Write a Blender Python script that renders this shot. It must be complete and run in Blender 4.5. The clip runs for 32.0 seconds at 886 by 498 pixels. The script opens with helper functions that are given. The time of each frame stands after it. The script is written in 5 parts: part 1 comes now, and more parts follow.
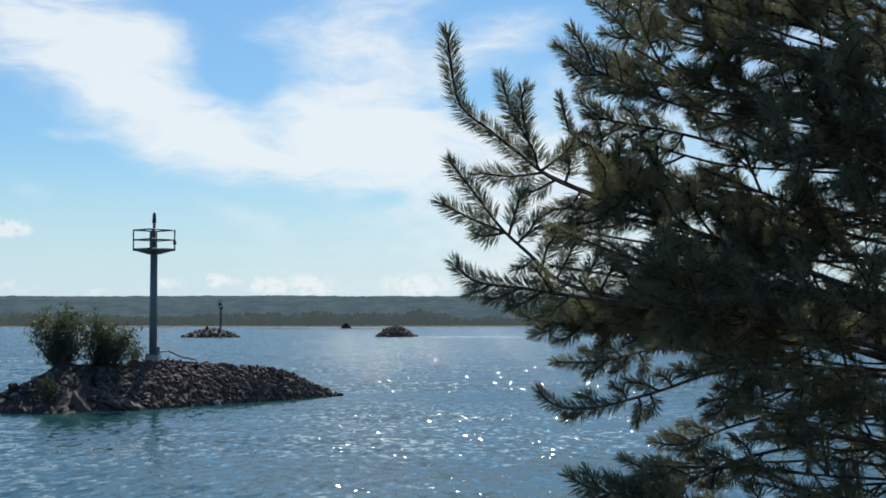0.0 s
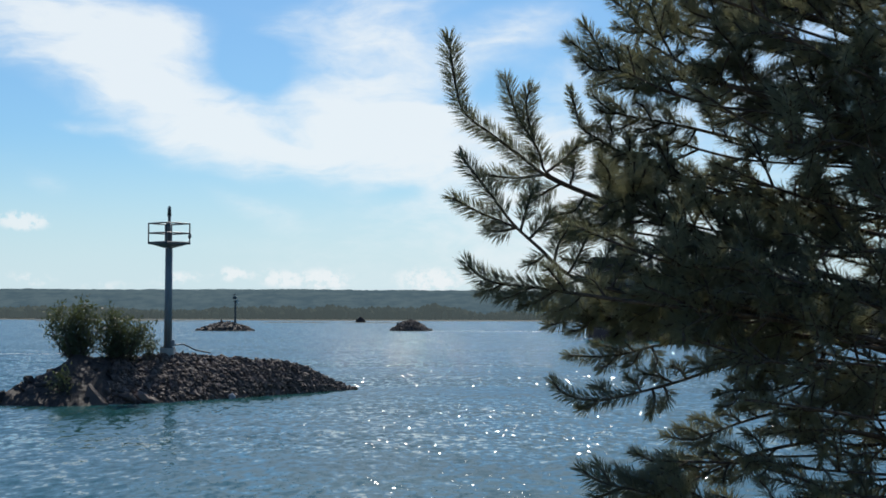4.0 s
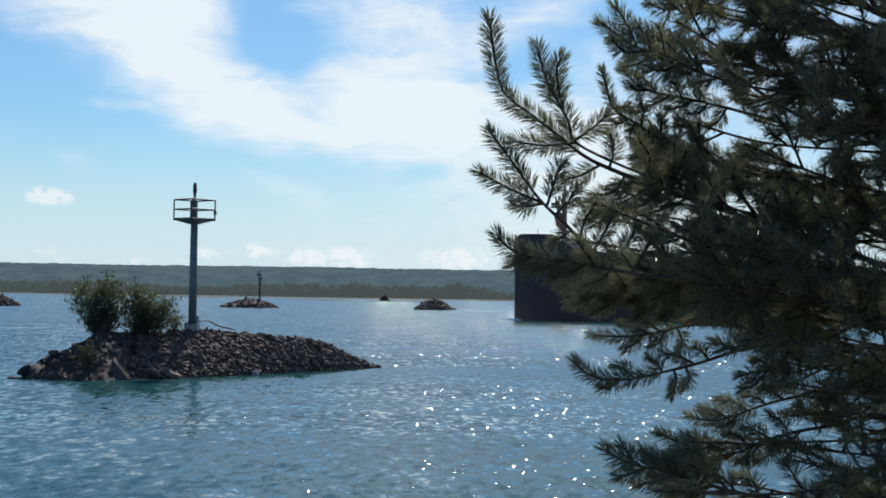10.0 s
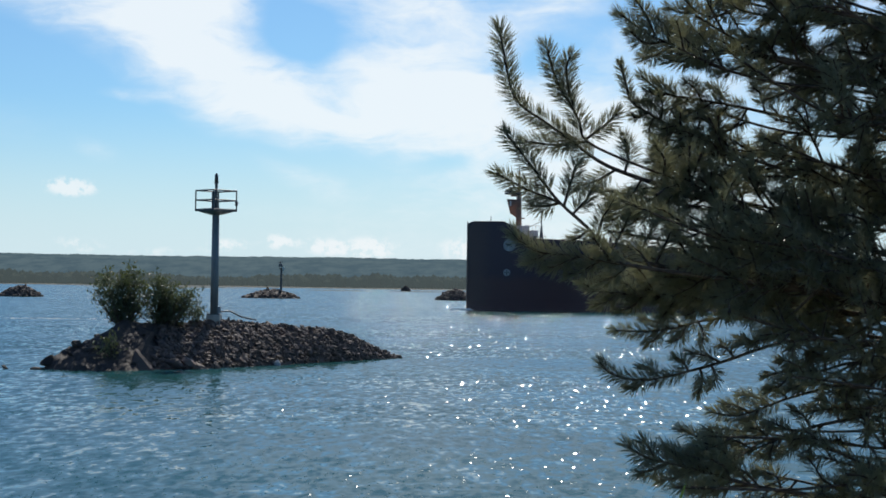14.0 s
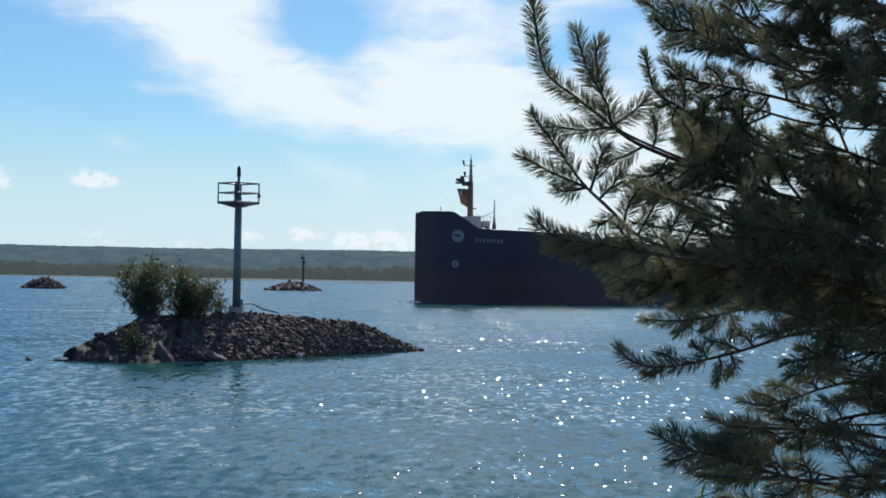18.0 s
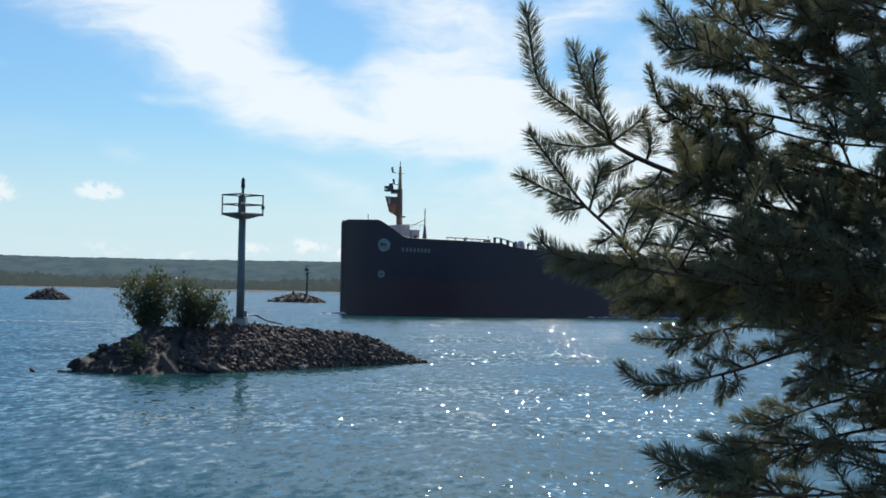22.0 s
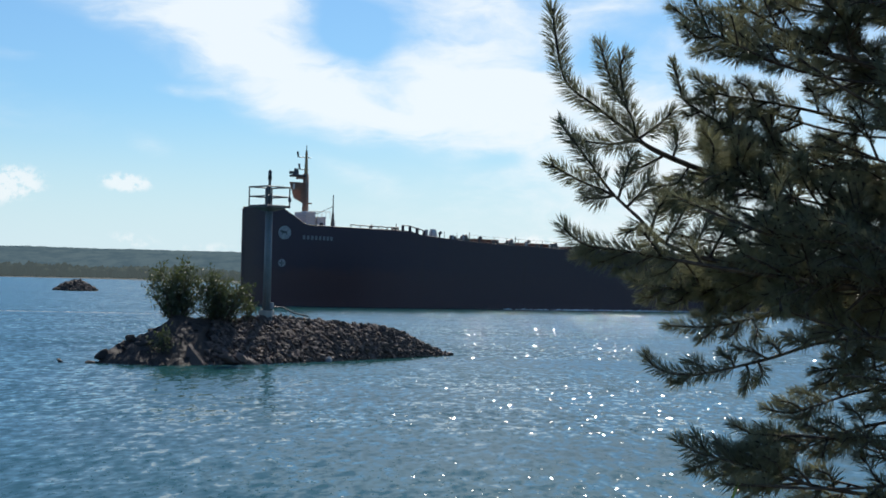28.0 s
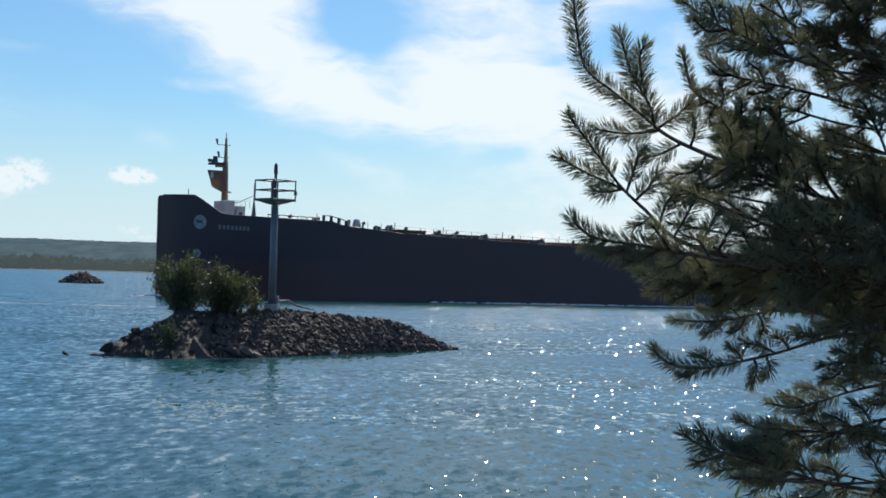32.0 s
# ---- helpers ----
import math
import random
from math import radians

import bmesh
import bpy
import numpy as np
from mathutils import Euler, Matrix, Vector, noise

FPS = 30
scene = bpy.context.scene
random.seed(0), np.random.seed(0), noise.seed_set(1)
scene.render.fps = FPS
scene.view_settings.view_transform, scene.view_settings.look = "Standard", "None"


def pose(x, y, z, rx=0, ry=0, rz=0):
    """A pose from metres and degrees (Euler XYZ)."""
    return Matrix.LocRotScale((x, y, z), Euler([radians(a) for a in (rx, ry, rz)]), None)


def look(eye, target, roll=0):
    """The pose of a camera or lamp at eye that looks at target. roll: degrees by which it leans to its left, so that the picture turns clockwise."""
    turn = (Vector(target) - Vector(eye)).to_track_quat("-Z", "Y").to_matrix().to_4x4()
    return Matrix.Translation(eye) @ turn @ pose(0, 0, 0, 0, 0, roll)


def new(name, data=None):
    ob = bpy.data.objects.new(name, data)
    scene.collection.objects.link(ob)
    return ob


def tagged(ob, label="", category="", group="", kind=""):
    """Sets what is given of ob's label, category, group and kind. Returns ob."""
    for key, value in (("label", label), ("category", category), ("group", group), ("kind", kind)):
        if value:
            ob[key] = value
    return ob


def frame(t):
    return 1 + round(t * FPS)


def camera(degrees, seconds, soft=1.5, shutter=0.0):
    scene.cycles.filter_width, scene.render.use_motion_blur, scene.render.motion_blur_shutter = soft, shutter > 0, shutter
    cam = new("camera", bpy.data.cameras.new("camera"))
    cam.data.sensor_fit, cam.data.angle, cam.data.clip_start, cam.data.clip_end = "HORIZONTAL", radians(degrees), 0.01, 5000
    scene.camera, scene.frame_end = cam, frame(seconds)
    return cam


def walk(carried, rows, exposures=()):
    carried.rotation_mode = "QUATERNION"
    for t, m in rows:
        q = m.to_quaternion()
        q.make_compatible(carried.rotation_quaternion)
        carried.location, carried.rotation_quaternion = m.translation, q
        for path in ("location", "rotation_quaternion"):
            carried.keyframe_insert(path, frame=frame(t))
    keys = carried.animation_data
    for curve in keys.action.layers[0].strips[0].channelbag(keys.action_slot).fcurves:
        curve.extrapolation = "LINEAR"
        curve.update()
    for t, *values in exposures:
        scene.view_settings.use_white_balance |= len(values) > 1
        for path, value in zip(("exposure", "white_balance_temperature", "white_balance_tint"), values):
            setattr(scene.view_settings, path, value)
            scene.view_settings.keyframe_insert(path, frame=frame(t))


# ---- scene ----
from math import sin, cos, pi, sqrt, atan2, exp

# camera: held by hand on the bank, four metres above the river; t, turn right, tilt up, lean (degrees)
EYE = 4.0
HELD = (
    (0.0, 0.00, 2.78, 0.00), (0.5, -0.11, 2.73, 0.07), (1.0, 0.02, 2.72, 0.31), (1.5, 0.10, 2.85, 0.32),
    (2.0, 0.30, 3.11, -0.08), (2.5, 0.13, 3.20, 0.09), (3.0, -0.06, 2.97, -0.03), (3.5, -0.40, 2.71, 0.09),
    (5.5, -0.65, 2.08, 0.27), (6.0, -0.79, 1.82, 0.02), (6.5, -0.90, 1.87, 0.14), (7.0, -0.86, 2.02, 0.25),
    (7.5, -0.83, 2.10, 0.47), (8.0, -0.86, 2.10, 0.61), (8.5, -0.91, 1.90, 0.76), (9.0, -1.06, 1.74, 1.00),
    (9.5, -1.31, 1.74, 0.96), (10.0, -1.44, 1.79, 0.90), (10.5, -1.62, 1.82, 1.03), (11.0, -1.81, 1.55, 1.02),
    (11.5, -2.11, 1.43, 0.90), (12.0, -2.13, 1.53, 1.01), (12.5, -1.94, 1.56, 1.01), (13.0, -1.99, 1.40, 1.00),
    (13.5, -2.06, 1.34, 1.05), (14.0, -2.22, 1.42, 0.83), (14.5, -2.27, 1.40, 0.91), (16.5, -2.61, 1.26, 0.97),
    (17.0, -2.82, 1.36, 0.78), (17.5, -2.94, 1.31, 0.99), (18.0, -3.03, 1.15, 0.99), (18.5, -3.09, 1.21, 1.06),
    (19.0, -3.06, 1.34, 0.87), (19.5, -3.07, 1.52, 0.94), (20.0, -3.14, 1.48, 1.13), (20.5, -3.19, 1.38, 1.17),
    (21.0, -3.23, 1.44, 1.01), (21.5, -3.18, 1.52, 0.95), (22.0, -3.18, 1.59, 1.11), (22.5, -3.25, 1.44, 1.06),
    (23.0, -3.35, 1.47, 1.02), (23.5, -3.41, 1.57, 0.89), (24.0, -3.48, 1.58, 0.91), (24.5, -3.51, 1.43, 1.06),
    (25.0, -3.59, 1.34, 1.15), (25.5, -3.62, 1.37, 1.05), (27.5, -4.13, 1.18, 1.21), (28.0, -4.15, 1.30, 1.34),
    (28.5, -4.21, 1.36, 1.04), (29.0, -4.30, 1.27, 1.19), (29.5, -4.32, 1.04, 1.28), (30.0, -4.39, 0.95, 1.00),
    (30.5, -4.36, 0.95, 1.19), (31.0, -4.33, 1.03, 1.36), (31.5, -4.34, 1.13, 1.44), (32.0, -4.35, 1.08, 1.61),
)
cam = camera(32.0, 32.0, soft=1.7)
walk(cam, [(t, pose(0, 0, EYE, 90 + tilt, 0, -turn) @ pose(0, 0, 0, 0, 0, lean)) for t, turn, tilt, lean in HELD],
     exposures=((0, -0.03), (12, 0.02), (32, 0.09)))

# ---- light ----
SUN_AZ, SUN_EL = 2.5, 44.0     # degrees right of the camera's first line, and above the horizon

sun = new("sun", bpy.data.lights.new("sun", "SUN"))
sun.data.energy, sun.data.angle, sun.data.color = 3.6, radians(0.53), (1.0, 0.95, 0.86)
sun.matrix_world = look((0, 0, 0), (-sin(radians(SUN_AZ)) * cos(radians(SUN_EL)),
                                    -cos(radians(SUN_AZ)) * cos(radians(SUN_EL)), -sin(radians(SUN_EL))))


class Nodes:
    """Short hand for a node tree."""

    def __init__(self, tree):
        self.tree = tree
        tree.nodes.clear()

    def add(self, kind, out=0, inputs=()):
        n = self.tree.nodes.new(kind)
        for key, v in dict(inputs).items():
            if hasattr(v, "is_output"):
                self.tree.links.new(v, n.inputs[key])
            else:
                n.inputs[key].default_value = v
        return n.outputs[out] if len(n.outputs) else None

    def math(self, op, a, b=0.0, c=0.0):
        s = self.add("ShaderNodeMath", 0, {0: a, 1: b, 2: c})
        s.node.operation = op
        return s

    def vec(self, op, a, b=(0, 0, 0), out=0):
        s = self.add("ShaderNodeVectorMath", out, {0: a, 1: b})
        s.node.operation = op
        return s.node.outputs[out]

    def noise(self, vector, scale, detail=4.0, rough=0.5, distortion=0.0, out=0):
        return self.add("ShaderNodeTexNoise", out, {"Vector": vector, "Scale": scale, "Detail": detail,
                                                    "Roughness": rough, "Distortion": distortion})

    def mapped(self, vector, loc=(0, 0, 0), rot=(0, 0, 0), scale=(1, 1, 1)):
        return self.add("ShaderNodeMapping", 0, {"Vector": vector, "Location": loc, "Rotation": rot, "Scale": scale})

    def ramp(self, fac, lo, hi, a=0.0, b=1.0, smooth=True):
        s = self.add("ShaderNodeMapRange", 0, {"Value": fac, 1: lo, 2: hi, 3: a, 4: b})
        s.node.interpolation_type = "SMOOTHSTEP" if smooth else "LINEAR"
        return s

    def mix(self, fac, a, b, blend="MIX"):
        n = self.tree.nodes.new("ShaderNodeMix")
        n.data_type, n.blend_type = "RGBA", blend
        for k, v in ((0, fac), (6, a), (7, b)):
            if hasattr(v, "is_output"):
                self.tree.links.new(v, n.inputs[k])
            else:
                n.inputs[k].default_value = (*v, 1) if k > 0 and len(v) == 3 else v
        return n.outputs[2]


def make_sky():
    world = bpy.data.worlds.new("sky")
    scene.world = world
    world.use_nodes = True
    n = Nodes(world.node_tree)
    air = n.add("ShaderNodeTexSky")
    tex = air.node
    tex.sky_type, tex.sun_disc, tex.altitude = "NISHITA", False, 180.0
    tex.sun_elevation, tex.sun_rotation = radians(SUN_EL), radians(SUN_AZ)
    tex.air_density, tex.dust_density, tex.ozone_density = 1.0, 0.6, 2.0
    way = n.add("ShaderNodeTexCoord", "Generated")
    x, y, z = [n.add("ShaderNodeSeparateXYZ", i, {0: way}) for i in range(3)]
    az = n.math("MULTIPLY", n.math("ARCTAN2", x, y), 57.2958)
    el = n.math("MULTIPLY", n.math("ARCSINE", z), 57.2958)
    flat = n.add("ShaderNodeCombineXYZ", 0, {0: az, 1: el})
    # ragged edges: the plan of the clouds is pushed about by two noises
    push = n.vec("SUBTRACT", n.noise(n.mapped(flat, scale=(0.6, 1.0, 1)), 0.35, 3, 0.5, out=1), (0.5, 0.5, 0.5))
    bent = n.vec("ADD", flat, n.vec("MULTIPLY", push, (2.6, 1.7, 0)))

    def bank(cx, cy, rx, ry, rot, weight, total, where=bent):
        # points to the middle of the bank, turned and shrunk to a unit disc
        d = n.vec("SUBTRACT", where, (cx, cy, 0))
        d = n.add("ShaderNodeVectorRotate", 0, {"Vector": d, "Angle": radians(-rot)})
        d.node.rotation_type = "Z_AXIS"
        d = n.vec("MULTIPLY", d, (1 / rx, 1 / ry, 0))
        soft = n.ramp(n.vec("LENGTH", d, out=1), 1.6, 0.0, 0.0, weight)
        return n.math("ADD", total, soft)

    # a broad band that falls from the upper left, a column above it and blue bays between
    cover = n.math("MULTIPLY", n.ramp(n.noise(n.mapped(flat, scale=(0.12, 0.3, 1)), 1.0, 6, 0.6), 0.45, 0.75), 0.2)
    for row in ((-14.9, 10.4, 4.0, 2.3, -15, 1.0), (-11.2, 8.4, 3.6, 1.75, -30, 1.0), (-8.6, 6.7, 3.2, 1.3, -14, 0.9), (-4.7, 6.8, 3.8, 1.7, 0, 1.0),
                (-2.9, 9.6, 2.9, 3.2, 0, 1.0), (-1.5, 6.3, 3.4, 1.9, 0, 0.7), (1.6, 10.2, 2.8, 0.9, 25, 0.7), (3.2, 6.4, 4.5, 2.6, 0, 0.7), (1.4, 8.5, 1.8, 0.8, 25, -0.35),
                (-10.3, 10.3, 1.8, 0.9, -10, 0.75), (-6.2, 10.9, 1.3, 0.6, 20, 0.3), (-7.4, 9.5, 1.2, 0.85, -25, -0.75), (-8.4, 12.6, 2.6, 0.8, 0, -0.6)):
        cover = bank(*row, cover)
    for row in ((-6.6, 6.7, 0.8, 0.25, 0, -0.35), (-2.2, 4.7, 1.2, 0.4, 8, -0.5), (-0.8, 8.5, 0.6, 0.9, 0, -0.3), (2.6, 12.4, 3.0, 0.6, 0, -0.5), (-18.0, 8.4, 3.0, 1.0, -20, -0.4),
                (-7.6, 3.9, 1.7, 0.42, -24, 0.42), (-14.8, 4.9, 1.0, 0.36, -20, 0.38), (-13.7, 7.0, 1.5, 0.22, -3, 0.42), (-19.6, 8.0, 1.4, 0.3, -3, 0.35),
                (12, 8, 9, 5, 10, 0.5), (4.0, 2.6, 10.0, 2.8, 0, 0.65), (-26, 6, 5, 3, 0, 0.5), (0, 20, 20, 6, 8, 0.7), (40, 14, 20, 7, -8, 0.7),
                (-50, 12, 22, 6, 5, 0.7), (10, 45, 40, 12, 15, 0.6)):
        cover = bank(*row, cover)
    # combed out into streaks and wisps
    grain = n.noise(n.mapped(bent, rot=(0, 0, radians(20)), scale=(0.30, 1.0, 1)), 0.9, 5, 0.55, 0.6)
    wisp = n.noise(n.mapped(bent, rot=(0, 0, radians(-12)), scale=(0.6, 1.3, 1)), 1.9, 5, 0.6)
    cover = n.math("MULTIPLY", cover, n.ramp(grain, 0.28, 0.68, 0.62, 1.1))
    cover = n.math("ADD", cover, n.math("MULTIPLY", n.math("SUBTRACT", wisp, 0.5), n.ramp(cover, 0.05, 0.45, 0.0, 0.55)))
    cover = n.ramp(cover, 0.02, 1.15, 0.0, 0.90)
    # heaped clouds low over the far shore
    puff_at = n.vec("ADD", flat, n.vec("MULTIPLY", push, (1.5, 0.9, 0)))
    heap = n.add("ShaderNodeValue")
    heap.node.outputs[0].default_value = 0.0
    for row in ((-15.7, 3.55, 1.0, 0.40, 0, 1.0), (-5.0, 1.45, 1.3, 0.42, 0, 1.0), (-1.0, 1.45, 1.4, 0.5, 0, 0.9),
                (-8.2, 1.6, 0.7, 0.3, 0, 0.8), (-10.1, 1.4, 0.9, 0.3, 0, 0.7), (-6.7, 1.5, 0.8, 0.4, 0, 0.7),
                (-15.5, 1.4, 1.0, 0.3, 0, 0.5), (-19.8, 3.3, 1.1, 0.6, 0, 1.0), (-21.5, 2.9, 1.4, 0.9, 0, 1.0),
                (5.0, 1.5, 1.7, 0.5, 0, 0.8), (-12.8, 1.3, 1.5, 0.25, 0, 0.4)):
        heap = bank(*row, heap, puff_at)
    heap = n.ramp(n.math("MULTIPLY", heap, n.ramp(n.noise(flat, 2.0, 6, 0.65), 0.36, 0.60, 0.25, 1.25)), 0.12, 0.80, 0.0, 0.66)
    # thin veil of haze along the horizon
    veil = n.ramp(el, 7.0, 0.5, 0.0, 0.85)
    blue = n.mix(1.0, air, (0.64, 0.99, 1.26), "MULTIPLY")
    colour = n.vec("MULTIPLY", blue, (SKY, SKY, SKY))
    colour = n.mix(veil, colour, (0.64, 0.79, 0.87))
    colour = n.mix(cover, colour, (0.86, 0.92, 0.955))
    colour = n.mix(heap, colour, (0.92, 0.94, 0.955))
    glow = n.add("ShaderNodeBackground", 0, {"Color": colour, "Strength": 1.0})
    n.add("ShaderNodeOutputWorld", 0, {"Surface": glow})


SKY = 0.075
make_sky()

# ---- materials ----


def material(name, build):
    m = bpy.data.materials.new(name)
    m.use_nodes = True
    n = Nodes(m.node_tree)
    surface = build(n)
    n.add("ShaderNodeOutputMaterial", 0, {"Surface": surface})
    return m


def principled(n, colour, rough=0.6, metal=0.0, normal=None, **more):
    values = {"Base Color": colour if hasattr(colour, "is_output") else (*colour, 1), "Roughness": rough, "Metallic": metal}
    if normal is not None:
        values["Normal"] = normal
    for k, v in more.items():
        values[k.replace("_", " ").title().replace("Ior", "IOR")] = v
    return n.add("ShaderNodeBsdfPrincipled", 0, values)


def bump(n, height, strength, distance, normal=None):
    values = {"Height": height, "Strength": strength, "Distance": distance}
    if normal is not None:
        values["Normal"] = normal
    return n.add("ShaderNodeBump", 0, values)


def plain(name, colour, rough=0.6, metal=0.0, scale=6.0, spread=0.25, relief=0.002):
    """Paint or metal with worn patches at two scales."""
    def build(n):
        at = n.add("ShaderNodeTexCoord", "Object")
        big, fine = n.noise(at, scale, 4, 0.6), n.noise(at, scale * 9, 3, 0.6)
        dark = tuple(c * (1 - spread) for c in colour)
        light = tuple(min(1, c * (1 + spread)) for c in colour)
        tone = n.mix(n.ramp(big, 0.3, 0.7), dark, light)
        tone = n.mix(n.math("MULTIPLY", n.ramp(fine, 0.55, 0.75), 0.35), tone, dark)
        return principled(n, tone, rough, metal, bump(n, fine, 0.4, relief))
    return material(name, build)


def water_surface(n):
    at = n.add("ShaderNodeTexCoord", "Object")

    def slopes(scale, stretch, turn, amount, detail=1.5):
        """Facets of the ripples: each place leans its own way."""
        c = n.noise(n.mapped(at, rot=(0, 0, turn), scale=(scale, scale * stretch, 1)), 1.0, detail, 0.55, 0.3, out=1)
        return n.vec("MULTIPLY", n.vec("SUBTRACT", c, (0.5, 0.5, 0.5)), (amount * 0.8, amount, 0))

    # lanes of calmer and rougher water
    lane = n.ramp(n.noise(n.mapped(at, rot=(0, 0, 0.06), scale=(0.008, 0.07, 1)), 1.0, 4, 0.6), 0.36, 0.62, 0.55, 1.1)
    # smooth water in the lee of the islet
    lee = n.vec("LENGTH", n.vec("MULTIPLY", n.vec("SUBTRACT", at, (1.5, 87.0, 0)), (0.085, 0.20, 0)), out=1)
    lane = n.math("MULTIPLY", lane, n.ramp(lee, 0.4, 1.3, 0.45, 1.0))
    lean = n.vec("ADD", slopes(0.40, 0.8, 0.4, 0.13), n.vec("ADD", slopes(3.2, 0.40, -0.10, 0.42, 1.0), slopes(9.0, 0.5, 0.05, 0.14)))
    # here and there a small facet of a ripple stands steep; the waves are longer out in the channel
    out = n.ramp(n.add("ShaderNodeSeparateXYZ", 1, {0: at}), 55.0, 95.0)

    def facets(sx, sy, share):
        cell = n.add("ShaderNodeTexVoronoi", 1, {"Vector": n.mapped(at, rot=(0, 0, 0.03), scale=(sx, sy, 1)), "Scale": 1.0})
        steep = n.ramp(n.add("ShaderNodeSeparateXYZ", 2, {0: cell}), 1 - share, 1.01 - share)
        t = n.vec("MULTIPLY", n.vec("SUBTRACT", cell, (0.5, 1.5, 0.5)), n.add("ShaderNodeCombineXYZ", 0, {0: steep, 1: steep, 2: 0.0}))
        return n.vec("MULTIPLY", t, (0.36, 0.26, 0))

    mid = n.ramp(n.add("ShaderNodeSeparateXYZ", 1, {0: at}), 36.0, 52.0)
    tilt = n.mix(out, n.mix(mid, facets(24.0, 9.5, 0.032), facets(15.5, 6.0, 0.036)), facets(8.5, 2.3, 0.046))
    lean = n.vec("ADD", lean, tilt)
    lean = n.vec("ADD", lean, n.vec("MULTIPLY", n.add("ShaderNodeCombineXYZ", 0, {0: 0.0, 1: out, 2: 0.0}), (0, -0.04, 0)))
    lean = n.vec("MULTIPLY", lean, n.add("ShaderNodeCombineXYZ", 0, {0: lane, 1: lane, 2: 0.0}))
    nrm = n.vec("NORMALIZE", n.vec("ADD", lean, (0.0, -0.10, 1.0)))
    deep = n.mix(n.ramp(n.noise(n.mapped(at, scale=(0.02, 0.05, 1)), 1.0, 4, 0.6), 0.3, 0.7),
                 (0.015, 0.074, 0.076), (0.021, 0.097, 0.098))
    return principled(n, deep, 0.09, 0, nrm, ior=1.33)


def rock_surface(n, dark=1.0):
    at = n.add("ShaderNodeTexCoord", "Object")
    own = n.add("ShaderNodeObjectInfo", "Random")
    isl = n.add("ShaderNodeNewGeometry", "Random Per Island")
    pick = n.math("FRACT", n.math("ADD", own, isl))
    big, fine = n.noise(at, 2.3, 5, 0.6), n.noise(at, 21, 4, 0.65)
    tone = n.mix(pick, (0.062, 0.041, 0.033), (0.20, 0.136, 0.110))
    tone = n.mix(n.ramp(big, 0.4, 0.7, 0.0, 0.5), tone, (0.12, 0.075, 0.058))
    tone = n.mix(n.ramp(fine, 0.55, 0.75, 0.0, 0.35), tone, (0.23, 0.185, 0.16))
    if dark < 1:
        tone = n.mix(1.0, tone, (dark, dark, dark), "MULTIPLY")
    return principled(n, tone, 0.75, 0, bump(n, fine, 0.7, 0.03, bump(n, big, 0.6, 0.08)))


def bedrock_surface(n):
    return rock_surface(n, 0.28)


def needle_surface(n):
    at = n.add("ShaderNodeTexCoord", "Object")
    own = n.add("ShaderNodeNewGeometry", "Random Per Island")
    tone = n.mix(own, (0.078, 0.082, 0.056), (0.26, 0.258, 0.196))
    tone = n.mix(n.ramp(n.noise(at, 5, 3), 0.55, 0.75, 0.0, 0.3), tone, (0.12, 0.095, 0.05))
    skin = principled(n, tone, 0.30)
    lit = n.add("ShaderNodeBsdfTranslucent", 0, {"Color": (0.61, 0.61, 0.45, 1)})
    return n.add("ShaderNodeMixShader", 0, {0: 0.58, 1: skin, 2: lit})


def bark_surface(n):
    at = n.add("ShaderNodeTexCoord", "Object")
    rough = n.noise(n.mapped(at, scale=(1, 1, 0.5)), 38, 5, 0.65)
    tone = n.mix(n.ramp(rough, 0.35, 0.65), (0.045, 0.030, 0.022), (0.14, 0.10, 0.075))
    return principled(n, tone, 0.85, 0, bump(n, rough, 0.8, 0.006))


def leaf_surface(n):
    own = n.add("ShaderNodeNewGeometry", "Random Per Island")
    tone = n.mix(own, (0.050, 0.058, 0.032), (0.15, 0.155, 0.095))
    skin = principled(n, tone, 0.5)
    lit = n.add("ShaderNodeBsdfTranslucent", 0, {"Color": (0.15, 0.18, 0.05, 1)})
    return n.add("ShaderNodeMixShader", 0, {0: 0.28, 1: skin, 2: lit})


def hull_surface(n):
    at = n.add("ShaderNodeTexCoord", "Object")
    x, y, z = [n.add("ShaderNodeSeparateXYZ", i, {0: at}) for i in range(3)]
    streak = n.noise(n.mapped(at, scale=(0.9, 0.9, 0.06)), 1.0, 5, 0.65)
    blot = n.noise(at, 0.35, 5, 0.6)
    wob = n.math("MULTIPLY", n.math("SUBTRACT", blot, 0.5), 2.0)
    blue, red = (0.056, 0.033, 0.050), (0.086, 0.041, 0.045)
    low = n.ramp(n.math("ADD", z, n.math("MULTIPLY", wob, 1.6)), 7.0, 4.6)
    tone = n.mix(low, blue, red)
    tone = n.mix(n.ramp(n.math("ADD", x, n.math("MULTIPLY", wob, 6.0)), 12.0, 42.0, 0.0, 0.85), tone, (0.088, 0.054, 0.060))
    tone = n.mix(n.ramp(n.math("ADD", x, wob), 3.2, 0.6, 0.0, 0.6), tone, (0.115, 0.070, 0.058))
    tone = n.mix(n.ramp(streak, 0.55, 0.8, 0.0, 0.55), tone, (0.085, 0.048, 0.040))
    tone = n.mix(n.ramp(blot, 0.6, 0.8, 0.0, 0.3), tone, (0.05, 0.05, 0.06))
    plates = n.add("ShaderNodeTexBrick", 1, {"Vector": n.mapped(at, rot=(radians(90), 0, 0)), "Scale": 1.0,
                                            "Mortar Size": 0.02, "Brick Width": 8.0, "Row Height": 2.4})
    return principled(n, tone, 0.5, 0, bump(n, plates, 0.5, 0.02, bump(n, blot, 0.3, 0.1)))


